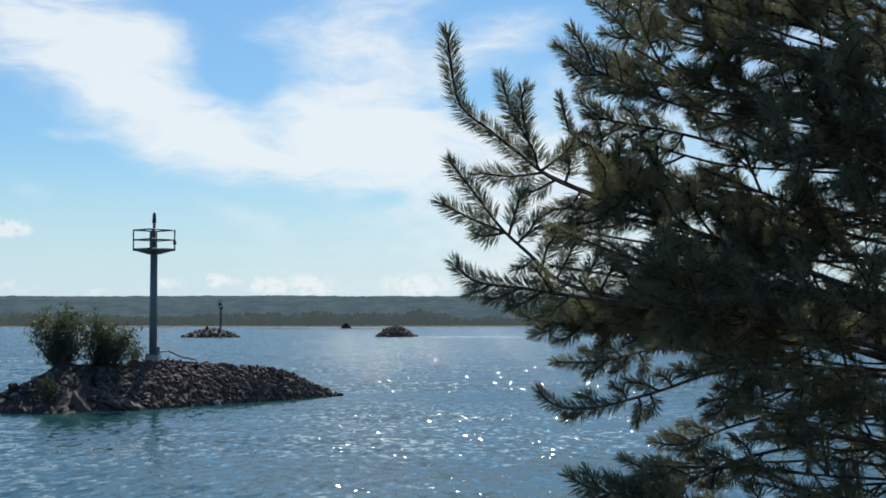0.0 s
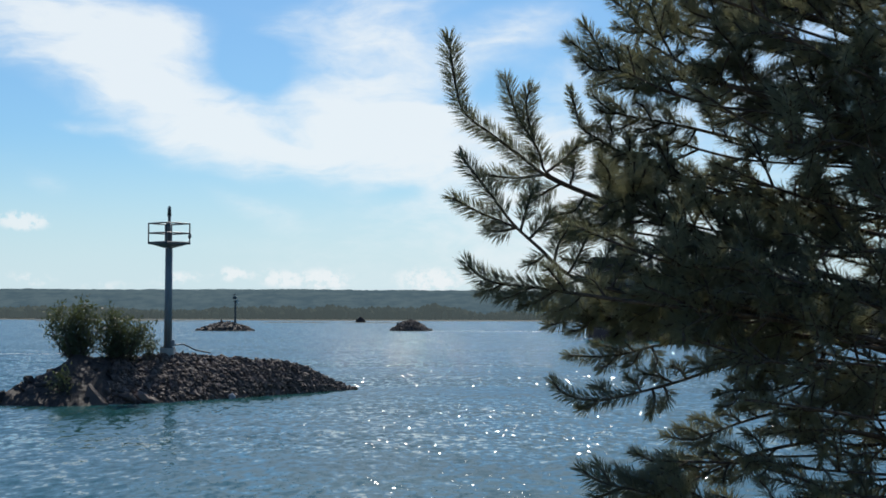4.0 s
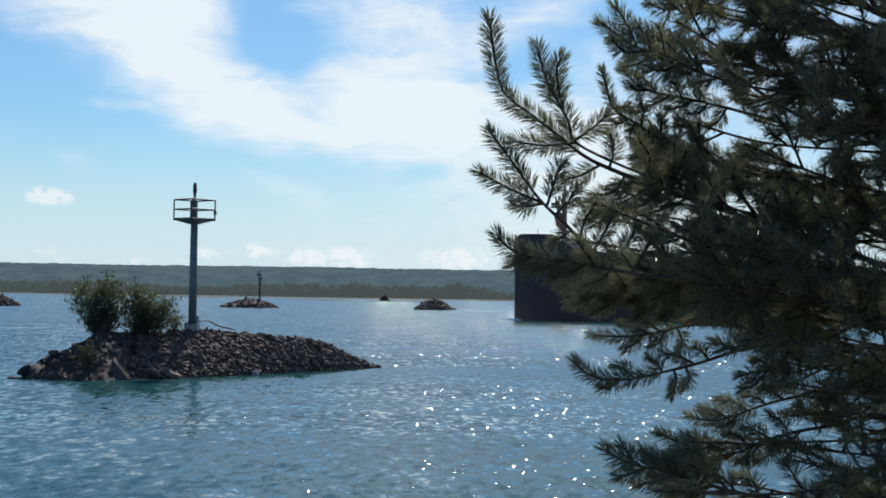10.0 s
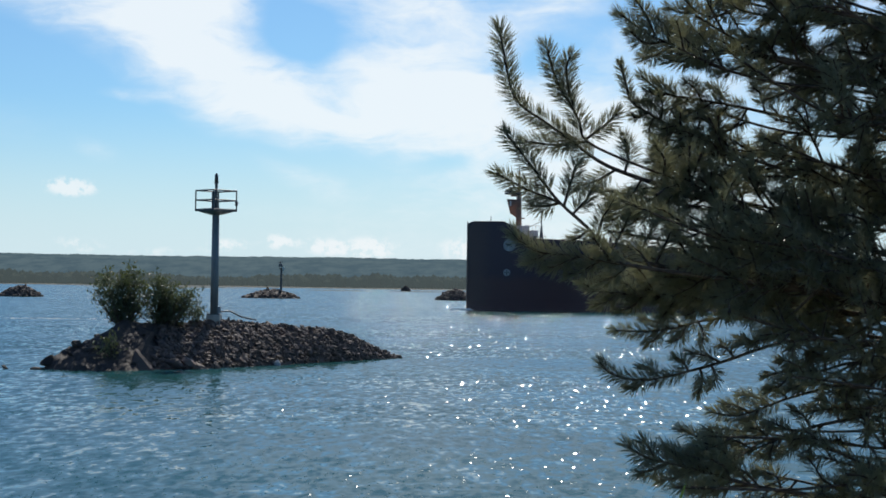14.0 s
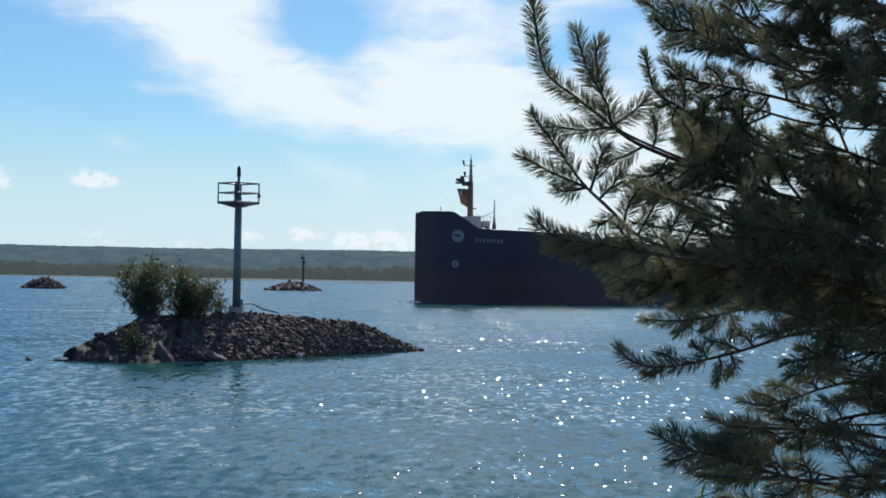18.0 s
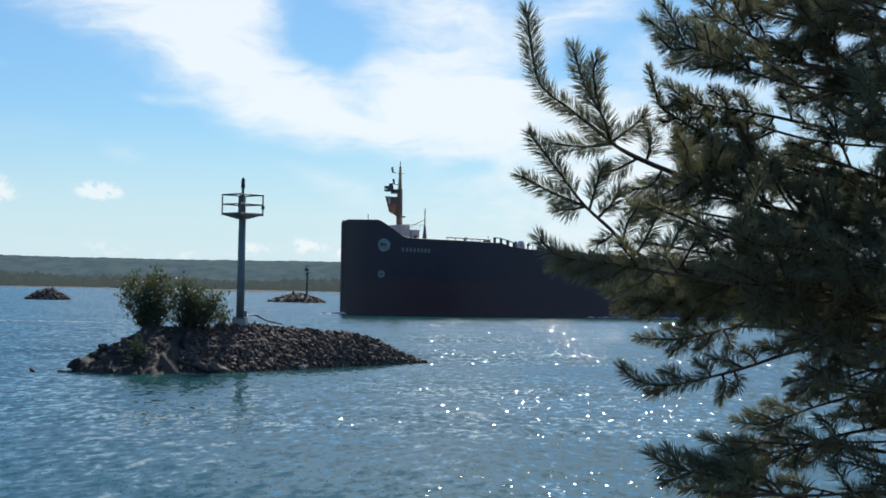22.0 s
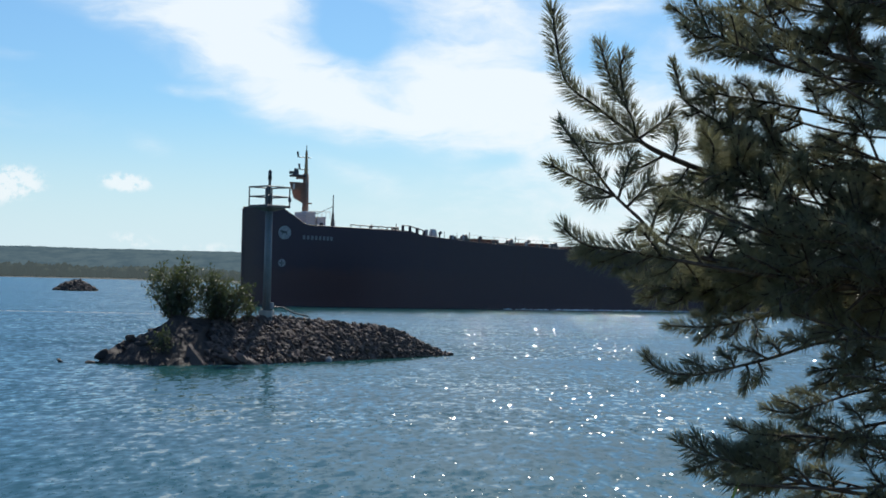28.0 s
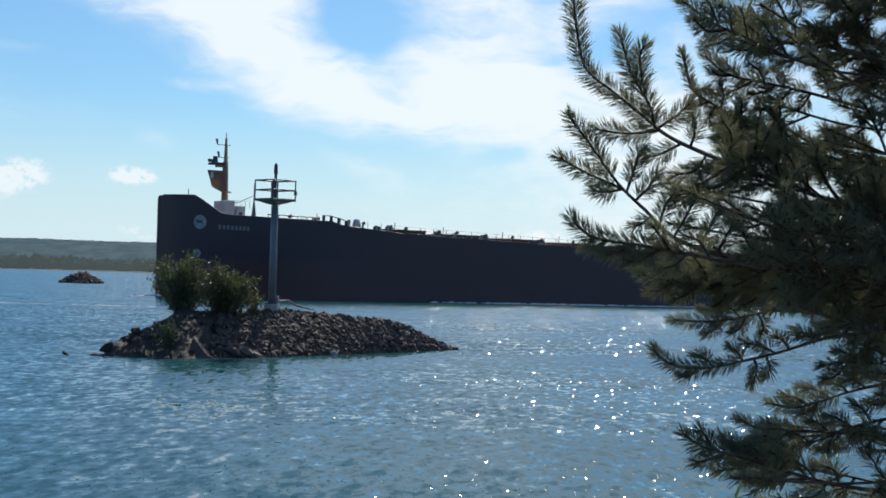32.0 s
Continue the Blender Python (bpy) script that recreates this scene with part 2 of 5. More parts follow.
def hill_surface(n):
    # woods several kilometres off, a backdrop; air haze is put in as faint emission
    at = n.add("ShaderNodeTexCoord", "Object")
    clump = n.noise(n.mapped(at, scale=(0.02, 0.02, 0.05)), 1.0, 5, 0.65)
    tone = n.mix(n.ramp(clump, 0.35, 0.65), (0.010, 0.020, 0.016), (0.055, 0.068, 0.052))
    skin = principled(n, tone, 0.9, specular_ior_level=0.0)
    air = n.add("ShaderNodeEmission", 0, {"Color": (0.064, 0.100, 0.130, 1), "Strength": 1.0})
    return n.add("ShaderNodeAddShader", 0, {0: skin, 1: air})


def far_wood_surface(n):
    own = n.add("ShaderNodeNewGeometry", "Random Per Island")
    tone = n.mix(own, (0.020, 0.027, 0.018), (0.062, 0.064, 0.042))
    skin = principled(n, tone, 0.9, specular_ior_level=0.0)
    # grey-blue haze over the distant trees, added as emission to every clump
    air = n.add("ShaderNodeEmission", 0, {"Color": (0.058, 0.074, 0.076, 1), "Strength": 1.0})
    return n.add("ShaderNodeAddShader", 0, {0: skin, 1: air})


def reed_surface(n):
    at = n.add("ShaderNodeTexCoord", "Object")
    tone = n.mix(n.noise(at, 0.05, 4), (0.035, 0.042, 0.026), (0.07, 0.07, 0.045))
    return principled(n, tone, 0.9)


def soil_surface(n):
    at = n.add("ShaderNodeTexCoord", "Object")
    a, b = n.noise(at, 1.2, 5), n.noise(at, 14, 4)
    tone = n.mix(n.ramp(a, 0.35, 0.65), (0.07, 0.055, 0.035), (0.09, 0.11, 0.045))
    return principled(n, n.mix(n.ramp(b, 0.5, 0.7, 0, 0.4), tone, (0.18, 0.15, 0.10)), 0.9, 0, bump(n, b, 0.8, 0.03))


WATER, ROCK, NEEDLE, BARK = [material(*p) for p in (("river_water", water_surface), ("rock", rock_surface),
                                                    ("pine_needle", needle_surface), ("pine_bark", bark_surface))]
def broadleaf_surface(n):
    own = n.add("ShaderNodeNewGeometry", "Random Per Island")
    skin = principled(n, n.mix(own, (0.09, 0.15, 0.03), (0.16, 0.24, 0.05)), 0.4)
    lit = n.add("ShaderNodeBsdfTranslucent", 0, {"Color": (0.42, 0.55, 0.10, 1)})
    return n.add("ShaderNodeMixShader", 0, {0: 0.5, 1: skin, 2: lit})


BROADLEAF = material("broad_leaf", broadleaf_surface)
LEAF, HULL, HILL, FARWOOD = [material(*p) for p in (("shrub_leaf", leaf_surface), ("hull_paint", hull_surface),
                                                    ("far_hill", hill_surface), ("far_wood", far_wood_surface))]
BEDROCK = material("dark_bedrock", bedrock_surface)
REED, SOIL = material("reed_flat", reed_surface), material("bank_soil", soil_surface)
GALV = plain("galvanised_steel", (0.21, 0.225, 0.24), 0.55, 0.1, 1.5, 0.12)
DARKSTEEL = plain("dark_steel", (0.10, 0.105, 0.11), 0.5, 0.3, 3.0)
WHITE = plain("white_paint", (0.74, 0.69, 0.63), 0.5)
ORANGE = plain("orange_paint", (0.36, 0.225, 0.165), 0.6)
BUFF = plain("buff_paint", (0.55, 0.33, 0.16), 0.5)
GREY = plain("grey_paint", (0.30, 0.32, 0.34), 0.5)
EMBLEM = plain("weathered_white", (0.33, 0.34, 0.36), 0.6, 0, 2.0)
BAR = plain("faded_lettering", (0.22, 0.23, 0.25), 0.6)
CONCRETE = plain("concrete", (0.42, 0.41, 0.38), 0.85, 0, 2.0, 0.2, 0.01)
LENS = plain("smoked_lens", (0.05, 0.05, 0.05), 0.2, 0, 3.0)
DECKRED = plain("deck_red", (0.17, 0.06, 0.045), 0.7)
FOAM_GLITTER = plain("foam_and_glitter", (0.80, 0.83, 0.85), 0.6, 0, 2.0, 0.1, 0.03)

# ---- mesh tools ----


def part(name, bm, mat, parent=None, label="", smooth=False):
    me = bpy.data.meshes.new(name)
    bm.to_mesh(me)
    bm.free()
    me.materials.append(mat)
    if smooth:
        me.polygons.foreach_set("use_smooth", [True] * len(me.polygons))
    ob = new(name, me)
    ob.parent = parent
    if label:
        ob["label"] = label
    return ob


def raw(name, verts, faces, mat, parent=None, smooth=False):
    """A mesh from numpy arrays of corners and triangles (or quads)."""
    me = bpy.data.meshes.new(name)
    verts, faces = np.asarray(verts, np.float32), np.asarray(faces, np.int32)
    k = faces.shape[1]
    me.vertices.add(len(verts))
    me.vertices.foreach_set("co", verts.ravel())
    me.loops.add(faces.size)
    me.loops.foreach_set("vertex_index", faces.ravel())
    me.polygons.add(len(faces))
    me.polygons.foreach_set("loop_start", np.arange(0, faces.size, k, dtype=np.int32))
    me.polygons.foreach_set("use_smooth", np.full(len(faces), smooth))
    me.update(calc_edges=True)
    me.materials.append(mat)
    ob = new(name, me)
    ob.parent = parent
    return ob


def box(bm, x0, x1, y0, y1, z0, z1, bevel=0.0, m=None):
    made = bmesh.ops.create_cube(bm, size=1.0)["verts"]
    for v in made:
        v.co = Vector(((x0 + x1) / 2 + v.co.x * (x1 - x0), (y0 + y1) / 2 + v.co.y * (y1 - y0), (z0 + z1) / 2 + v.co.z * (z1 - z0)))
    if m is not None:
        bmesh.ops.transform(bm, matrix=m, verts=made)
    if bevel:
        edges = {e for v in made for e in v.link_edges}
        bmesh.ops.bevel(bm, geom=list(edges), offset=bevel, segments=1, affect="EDGES")
    return bm


def rod(bm, a, b, r0, r1=None, sides=10):
    """A round bar from a to b."""
    a, b = Vector(a), Vector(b)
    r1 = r0 if r1 is None else r1
    way = (b - a)
    m = Matrix.Translation((a + b) / 2) @ way.to_track_quat("Z", "Y").to_matrix().to_4x4()
    bmesh.ops.create_cone(bm, cap_ends=True, segments=sides, radius1=r0, radius2=r1, depth=way.length, matrix=m)
    return bm


def tube(points, radii, sides=7):
    """Corners and quads of a bent tapering tube along points."""
    pts = [Vector(p) for p in points]
    verts, faces = [], []
    for i, p in enumerate(pts):
        way = (pts[min(i + 1, len(pts) - 1)] - pts[max(i - 1, 0)]).normalized()
        side = way.cross(Vector((0.13, 0.31, 0.94))).normalized()
        up = side.cross(way)
        for k in range(sides):
            a = 2 * pi * k / sides
            verts.append(p + radii[i] * (cos(a) * side + sin(a) * up))
    for i in range(len(pts) - 1):
        for k in range(sides):
            j = (k + 1) % sides
            faces.append((i * sides + k, i * sides + j, (i + 1) * sides + j, (i + 1) * sides + k))
    return verts, faces


def fresh():
    return bmesh.new()


def thing(name, x, y, z, label, category, group="", rz=0.0):
    ob = new(name)
    ob.matrix_basis = pose(x, y, z, 0, 0, rz)
    return tagged(ob, label, category, group)


def rock_mesh(seed, rough=0.35):
    """A broken stone about one metre across: 20 facets pushed in and out, with flat breaks."""
    rnd = random.Random(seed)
    bm = bmesh.new()
    bmesh.ops.create_icosphere(bm, subdivisions=1 if seed % 3 else 2, radius=0.5)
    cuts = [(Vector((rnd.uniform(-1, 1), rnd.uniform(-1, 1), rnd.uniform(-1, 1))).normalized(), rnd.uniform(0.26, 0.4)) for _ in range(7)]
    for v in bm.verts:
        v.co *= 1 + rnd.uniform(-rough, rough) * 0.5
        for way, far in cuts:
            over = v.co.dot(way) - far
            if over > 0:
                v.co -= way * over
    return bm


# ---- the large structure ----
# river: one sheet to the horizon that drifts with the wind
bm = fresh()
bmesh.ops.create_grid(bm, x_segments=40, y_segments=40, size=4700)
river = part("water", bm, WATER)
tagged(river, "rippled blue river water glittering in the sun", "water", kind="structure")


def ridge_line(name, dist, x0, x1, height, step, mat, label, seed, depth, foot=0.0):
    """A long wooded rise across the view."""
    xs = np.arange(x0, x1 + step, step)
    verts, faces, rows = [], [], 7
    for i, x in enumerate(xs):
        top = height * (1 + 0.13 * noise.noise((x * 0.0011, seed, 0)) + 0.05 * noise.noise((x * 0.006, seed, 3))
                        + 0.016 * noise.noise((x * 0.05, seed, 5)) + 0.022 * noise.noise((x * 0.11, seed, 9)))
        for j in range(rows):
            k = j / (rows - 1)
            bulge = sin(k * pi / 2) if k < 1 else 1
            verts.append((x, dist + depth * k, foot + (top - foot) * bulge * (1 + 0.02 * noise.noise((x * 0.03, k * 9, seed)))))
    for i in range(len(xs) - 1):
        for j in range(rows - 1):
            a = i * rows + j
            faces.append((a, a + rows, a + rows + 1, a + 1))
    ob = raw(name, verts, faces, mat, smooth=False)
    return tagged(ob, label, "hill", kind="structure")


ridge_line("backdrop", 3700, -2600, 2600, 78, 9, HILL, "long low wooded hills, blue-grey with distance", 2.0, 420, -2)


def far_wood(name, dist, x0, x1, low, high, count, seed, label):
    """A belt of trees on the far shore: clumps with ragged tops, all in one mesh."""
    rnd = random.Random(seed)
    base = bmesh.new()
    bmesh.ops.create_icosphere(base, subdivisions=1, radius=0.5)
    bv = np.array([v.co for v in base.verts])
    bf = np.array([[v.index for v in fc.verts] for fc in base.faces])
    base.free()
    vs, fs = [], []
    for k in range(count):
        x, y = rnd.uniform(x0, x1), dist + rnd.uniform(0, 160)
        h = rnd.uniform(low, high) * (0.75 + 0.5 * noise.noise((x * 0.006, seed, 1)) + 0.3 * noise.noise((x * 0.02, seed, 7)))
        h = max(h, 3.0)
        conifer = rnd.random() < 0.05
        w = h * (0.32 if conifer else rnd.uniform(0.6, 1.1))
        v = bv * (w, w, h * 1.1) * (1 + np.array([[rnd.uniform(-0.2, 0.2)] for _ in bv]))
        if conifer:
            v[:, :2] *= (1.15 - (v[:, 2:3] / h + 0.5) * 0.95)
        v += (x, y, h * 0.5 + 0.3)
        vs.append(v)
        fs.append(bf + 12 * k)
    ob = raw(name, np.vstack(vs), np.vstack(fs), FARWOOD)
    return tagged(ob, label, "woods", kind="stuff")


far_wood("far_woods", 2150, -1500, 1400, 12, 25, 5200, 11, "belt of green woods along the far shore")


def flat_isle(name, x, y, w, d, h, seed, label):
    """A low reedy flat just above the water."""
    bm = fresh()
    bmesh.ops.create_grid(bm, x_segments=40, y_segments=8, size=0.5)
    for v in bm.verts:
        r = min(1, 2 * sqrt(v.co.x ** 2 + v.co.y ** 2 * 1.0))
        z = h * (1 - r ** 3) * (0.8 + 0.5 * noise.noise((v.co.x * 14, v.co.y * 9, seed))) - 0.15 * (r > 0.95)
        v.co = Vector((v.co.x * w, v.co.y * d, z))
    ob = part(name, bm, REED)
    ob.location = (x, y, 0)
    return tagged(ob, label, "shore", kind="structure")


flat_isle("ground_shore", 0, 2190, 3100, 240, 2.2, 1.0, "pale reedy edge of the far shore")
flat_isle("ground_flat", -128, 1225, 62, 26, 0.7, 2.0, "thin low marshy flat on the water")
flat_isle("ground_flat.001", -60, 1225, 75, 24, 0.6, 3.0, "thin low marshy flat on the water")
flat_isle("ground_flat.002", -330, 1500, 190, 40, 1.0, 4.0, "thin low marshy flat on the water")

# bank under the tree and the camera
bm = fresh()
bmesh.ops.create_grid(bm, x_segments=60, y_segments=40, size=0.5)
for v in bm.verts:
    x, y = v.co.x * 60, v.co.y * 40 - 9
    edge = max(0.0, min(1.0, (y - 4.5) / 6.0))
    z = 2.25 * (1 - edge) - 0.6 * edge + 0.12 * noise.noise((x * 0.4, y * 0.4, 2))
    v.co = Vector((x, y, z))
bank_ground = tagged(part("ground", bm, SOIL, smooth=True), "grassy soil bank sloping into the river", "bank", kind="structure")

# ---- rock islet with the light tower ----
# crest of the islet: x, y, height, half breadth towards and away from the bank
CREST = ((-21.05, 70.4, 0.0, 0.5), (-20.6, 70.7, 0.55, 1.2), (-20.1, 71.3, 0.86, 2.0), (-19.6, 72.0, 1.16, 2.8), (-18.9, 73.0, 1.6, 3.8), (-18.0, 73.8, 2.15, 4.6),
         (-17.1, 74.6, 2.05, 5.1), (-16.6, 75.0, 2.05, 5.3), (-15.7, 76.0, 2.0, 5.3), (-14.4, 77.0, 2.2, 5.3), (-11.2, 80.0, 1.85, 3.6), (-9.1, 82.5, 1.6, 2.2),
         (-8.0, 84.0, 1.2, 1.6), (-6.9, 85.5, 0.5, 0.9), (-6.0, 86.4, 0.0, 0.4))


def crest_at(x):
    for a, b in zip(CREST, CREST[1:]):
        if x <= b[0]:
            k = max(0, (x - a[0]) / (b[0] - a[0]))
            return [a[i] + k * (b[i] - a[i]) for i in range(1, 4)]
    return list(CREST[-1][1:])


def islet_z(x, y):
    cy, h, w = crest_at(x)
    r = abs(y - cy) / w
    return h * (1 - min(r, 1.3) ** (1.7 if x < -16.6 else 1.25))


islet = thing("rock_islet", 0, 0, 0, "low islet of broken brown rock rubble in the river", "islet")
bm = fresh()
bmesh.ops.create_grid(bm, x_segments=190, y_segments=96, size=0.5)
for v in bm.verts:
    x = -21.3 + (v.co.x + 0.5) * 15.7
    cy, h, w = crest_at(x)
    y = cy + v.co.y * 2 * (w + 0.6) * 1.1
    bare = max(0.0, min(1.0, (-16.2 - x) / 1.0))       # the upstream end is bare bedrock
    crag = noise.noise((x * 0.9, y * 0.9, 4)) * 0.25 + 0.22 * noise.cell((x * 2.0 + y * 0.7, y * 1.5, 3)) + 0.12 * noise.cell((x * 5.5, y * 4.0 + x, 6)) + 0.3 * noise.noise((x * 1.9, y * 1.9, 5)) - 0.15 * abs(noise.noise((x * 3, y * 3, 8)))
    z = islet_z(x, y) - 0.12 + 0.16 * noise.noise((x * 1.3, y * 1.3, 0)) + bare * (0.16 + 0.34 * crag) * min(1, h)
    v.co = Vector((x, y, z))
core = part("mound", bm, ROCK, islet, "packed rubble core with bare dark bedrock upstream")
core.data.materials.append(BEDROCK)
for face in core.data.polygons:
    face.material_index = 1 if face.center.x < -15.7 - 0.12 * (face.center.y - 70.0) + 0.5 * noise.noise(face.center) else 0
ROCKS = [rock_mesh(s) for s in range(9)]
ROCK_ME = []
for s, b in enumerate(ROCKS):
    me = bpy.data.meshes.new("stone")
    b.to_mesh(me)
    me.materials.append(ROCK)
    b.free()
    ROCK_ME.append(me)
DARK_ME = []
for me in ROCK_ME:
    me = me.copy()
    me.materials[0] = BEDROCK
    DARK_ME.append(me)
ROCK_NP = []
for me in ROCK_ME:
    me.calc_loop_triangles()
    ROCK_NP.append((np.array([v.co for v in me.vertices]), np.array([t.vertices for t in me.loop_triangles])))


def stones(parent, rnd, places, near, rest_name="rubble", dark=True, rest_mat=None, dip=0.0):
    """The first near stones as parts of their own, the others in one mesh. places: x, y, z, size; dip: common slant of slabs."""
    vs, fs, count = [], [], 0
    for i, (x, y, z, s) in enumerate(places):
        e = Euler((rnd.gauss(0, 0.45), rnd.gauss(dip, 0.45), rnd.gauss(-0.2, 0.7) if dip else rnd.uniform(0, 6.3)))
        size = (s * rnd.uniform(0.9, 1.8 + dip), s * rnd.uniform(0.65, 1.05), s * rnd.uniform(0.38, 0.75))
        k = rnd.randrange(9)
        m = Matrix.LocRotScale((x, y, z), e, size)
        if i < near:
            ob = new("stone", (DARK_ME if dark and x < -15.5 else ROCK_ME)[k])
            ob.parent = parent
            ob.matrix_basis = m
        else:
            v, t = ROCK_NP[k]
            vs.append(v @ np.array(m.to_3x3()).T + np.array(m.translation))
            fs.append(t + count)
            count += len(v)
    if vs:
        ob = raw(rest_name, np.vstack(vs), np.vstack(fs), rest_mat or ROCK, parent)
        ob["kind"] = "stuff"


rnd = random.Random(5)
spots = []
for x, y, s, dz in ((-20.75, 70.15, 0.95, 0.10), (-21.05, 69.55, 0.8, -0.04), (-22.45, 69.5, 0.5, -0.06), (-18.9, 70.6, 0.9, 0.0), (-17.6, 71.4, 0.9, -0.1),
                    (-19.7, 71.2, 0.8, 0.05), (-14.6, 71.9, 0.8, 0.08), (-15.2, 71.5, 0.9, 0.08), (-5.8, 86.5, 0.5, 0.08), (-6.3, 85.9, 0.45, 0.08),
                    (-14.1, 71.9, 0.8, 0.05), (-13.4, 72.6, 0.7, 0.05)):
    spots.append((x, y, max(islet_z(x, y), -0.05) + dz, s))
while len(spots) < 6500:
    x = rnd.uniform(-20.4, -5.9)
    cy, h, w = crest_at(x)
    y = cy + rnd.triangular(-1.15, 0.8, -0.6) * w
    bare = x < -16.0 - 0.12 * (y - cy + w)
    if bare and rnd.random() < 0.985:
        continue
    s = rnd.uniform(0.42, 0.7) if bare else 0.12 + 0.27 * rnd.random() ** 2.6
    spots.append((x, y, islet_z(x, y) + rnd.uniform(-0.06, 0.06) - 0.3 * s * bare, s))
# a wedge-shaped slab leans on the foot of the bedrock
bm = fresh()
bmesh.ops.create_cube(bm, size=1.0)
for v in bm.verts:
    x, y, z = v.co
    if z > 0:
        v.co = Vector((-16.75 + x * 0.30, 71.0 + y * 0.5, 0.98 - 0.35 * (x + 0.5)))
    else:
        v.co = Vector((-16.30 + x * 1.35, 70.25 + x * 0.35 + y * 0.9, -0.25))
bmesh.ops.bevel(bm, geom=bm.edges[:], offset=0.05, segments=1, affect="EDGES")
part("slab", bm, ROCK, islet, "large leaning wedge of paler rock")
spots[12:] = sorted(spots[12:], key=lambda p: -p[3])
stones(islet, rnd, spots, 300, dip=0.28)

# one pale boulder lies in the wash
pale = part("boulder", rock_mesh(4, 0.25), EMBLEM, islet, "pale washed boulder at the water's edge")
pale.matrix_basis = pose(-11.1, 76.3, 0.08, 0, 10, 30) @ Matrix.Diagonal((0.55, 0.45, 0.42, 1))

# light tower
TX, TY, TZ = -14.42, 77.0, 2.25
tower = thing("light_tower", TX, TY, TZ, "grey steel navigation light tower with a railed platform", "tower")
part("footing", box(fresh(), -0.34, 0.34, -0.34, 0.34, -0.6, 0.22, 0.03), CONCRETE, tower, "weathered concrete footing")
part("base_plate", box(fresh(), -0.32, 0.32, -0.32, 0.32, 0.22, 0.27, 0.008), DARKSTEEL, tower)
for sx in (-1, 1):
    for sy in (-1, 1):
        part("anchor_bolt", rod(fresh(), (sx * 0.25, sy * 0.25, 0.26), (sx * 0.25, sy * 0.25, 0.36), 0.02), GALV, tower)
part("column", rod(fresh(), (0, 0, 0.25), (0, 0, 5.55), 0.205, 0.175, 20), GALV, tower, "galvanised round column", True)
part("cabinet", box(fresh(), 0.17, 0.34, -0.16, 0.10, 0.3, 0.62, 0.02), GREY, tower, "small grey junction box")
PH, RH = 5.42, 6.43     # platform floor and top rail above the footing
bm = fresh()
bmesh.ops.create_cone(bm, cap_ends=True, segments=4, radius1=0.24, radius2=1.00, depth=0.20, matrix=Matrix.Translation((0, 0, PH - 0.11)) @ pose(0, 0, 0, 0, 0, 4))
part("bracket", bm, DARKSTEEL, tower, "dark flared platform bracket")
bm = fresh()
bmesh.ops.create_cone(bm, cap_ends=True, segments=4, radius1=1.06, radius2=1.06, depth=0.06, matrix=Matrix.Translation((0, 0, PH)) @ pose(0, 0, 0, 0, 0, 4))
part("platform", bm, DARKSTEEL, tower, "square steel grating platform")
CORNERS = [(1.02 * cos(radians(4 + 90 * k)), 1.02 * sin(radians(4 + 90 * k))) for k in range(4)]
for k in range(4):
    (ax, ay), (bx, by) = CORNERS[k], CORNERS[(k + 1) % 4]
    part("post", rod(fresh(), (ax, ay, PH), (ax, ay, RH + 0.02), 0.036, sides=8), DARKSTEEL, tower)
    for z in (RH, (PH + RH) / 2 + 0.02):
        part("rail", rod(fresh(), (ax, ay, z), (bx, by, z), 0.036, sides=8), DARKSTEEL, tower)
    part("kick_plate", rod(fresh(), (ax, ay, PH + 0.05), (bx, by, PH + 0.05), 0.045, sides=4), DARKSTEEL, tower)
part("sensor_box", box(fresh(), 0.96, 1.10, -0.05, 0.12, PH + 0.28, PH + 0.48, 0.02), DARKSTEEL, tower)
part("mast", rod(fresh(), (0, 0, PH), (0, 0, RH + 0.45), 0.085, 0.07, 12), DARKSTEEL, tower)
part("battery_box", box(fresh(), -0.20, -0.02, -0.14, 0.14, PH + 0.03, PH + 0.95, 0.02), DARKSTEEL, tower)
lantern = part("lantern", rod(fresh(), (0, 0, RH + 0.42), (0, 0, RH + 0.80), 0.10, 0.085, 14), LENS, tower, "dark marine lantern", True)
part("lantern_cap", rod(fresh(), (0, 0, RH + 0.80), (0, 0, RH + 0.88), 0.085, 0.03, 12), DARKSTEEL, lantern)
part("lantern_base", rod(fresh(), (0, 0, RH + 0.36), (0, 0, RH + 0.42), 0.11, 0.11, 12), DARKSTEEL, lantern)
part("ladder_rail", rod(fresh(), (0.02, -0.26, 0.4), (0.02, -0.26, PH), 0.016, sides=6), GALV, tower)
# a bent cable conduit runs from the footing down the crest
pts = [(TX + 0.35, TY - 0.1, 2.62), (TX + 0.75, TY + 0.2, 2.66), (TX + 1.25, TY + 0.7, 2.36), (TX + 1.9, TY + 1.4, 2.2)]
v, fcs = tube(pts, [0.04] * 4, 6)
tagged(raw("cable_conduit", v, fcs, DARKSTEEL, smooth=True), "dark bent cable conduit beside the tower footing", "pipe")

# ---- leafy shrubs on the islet ----


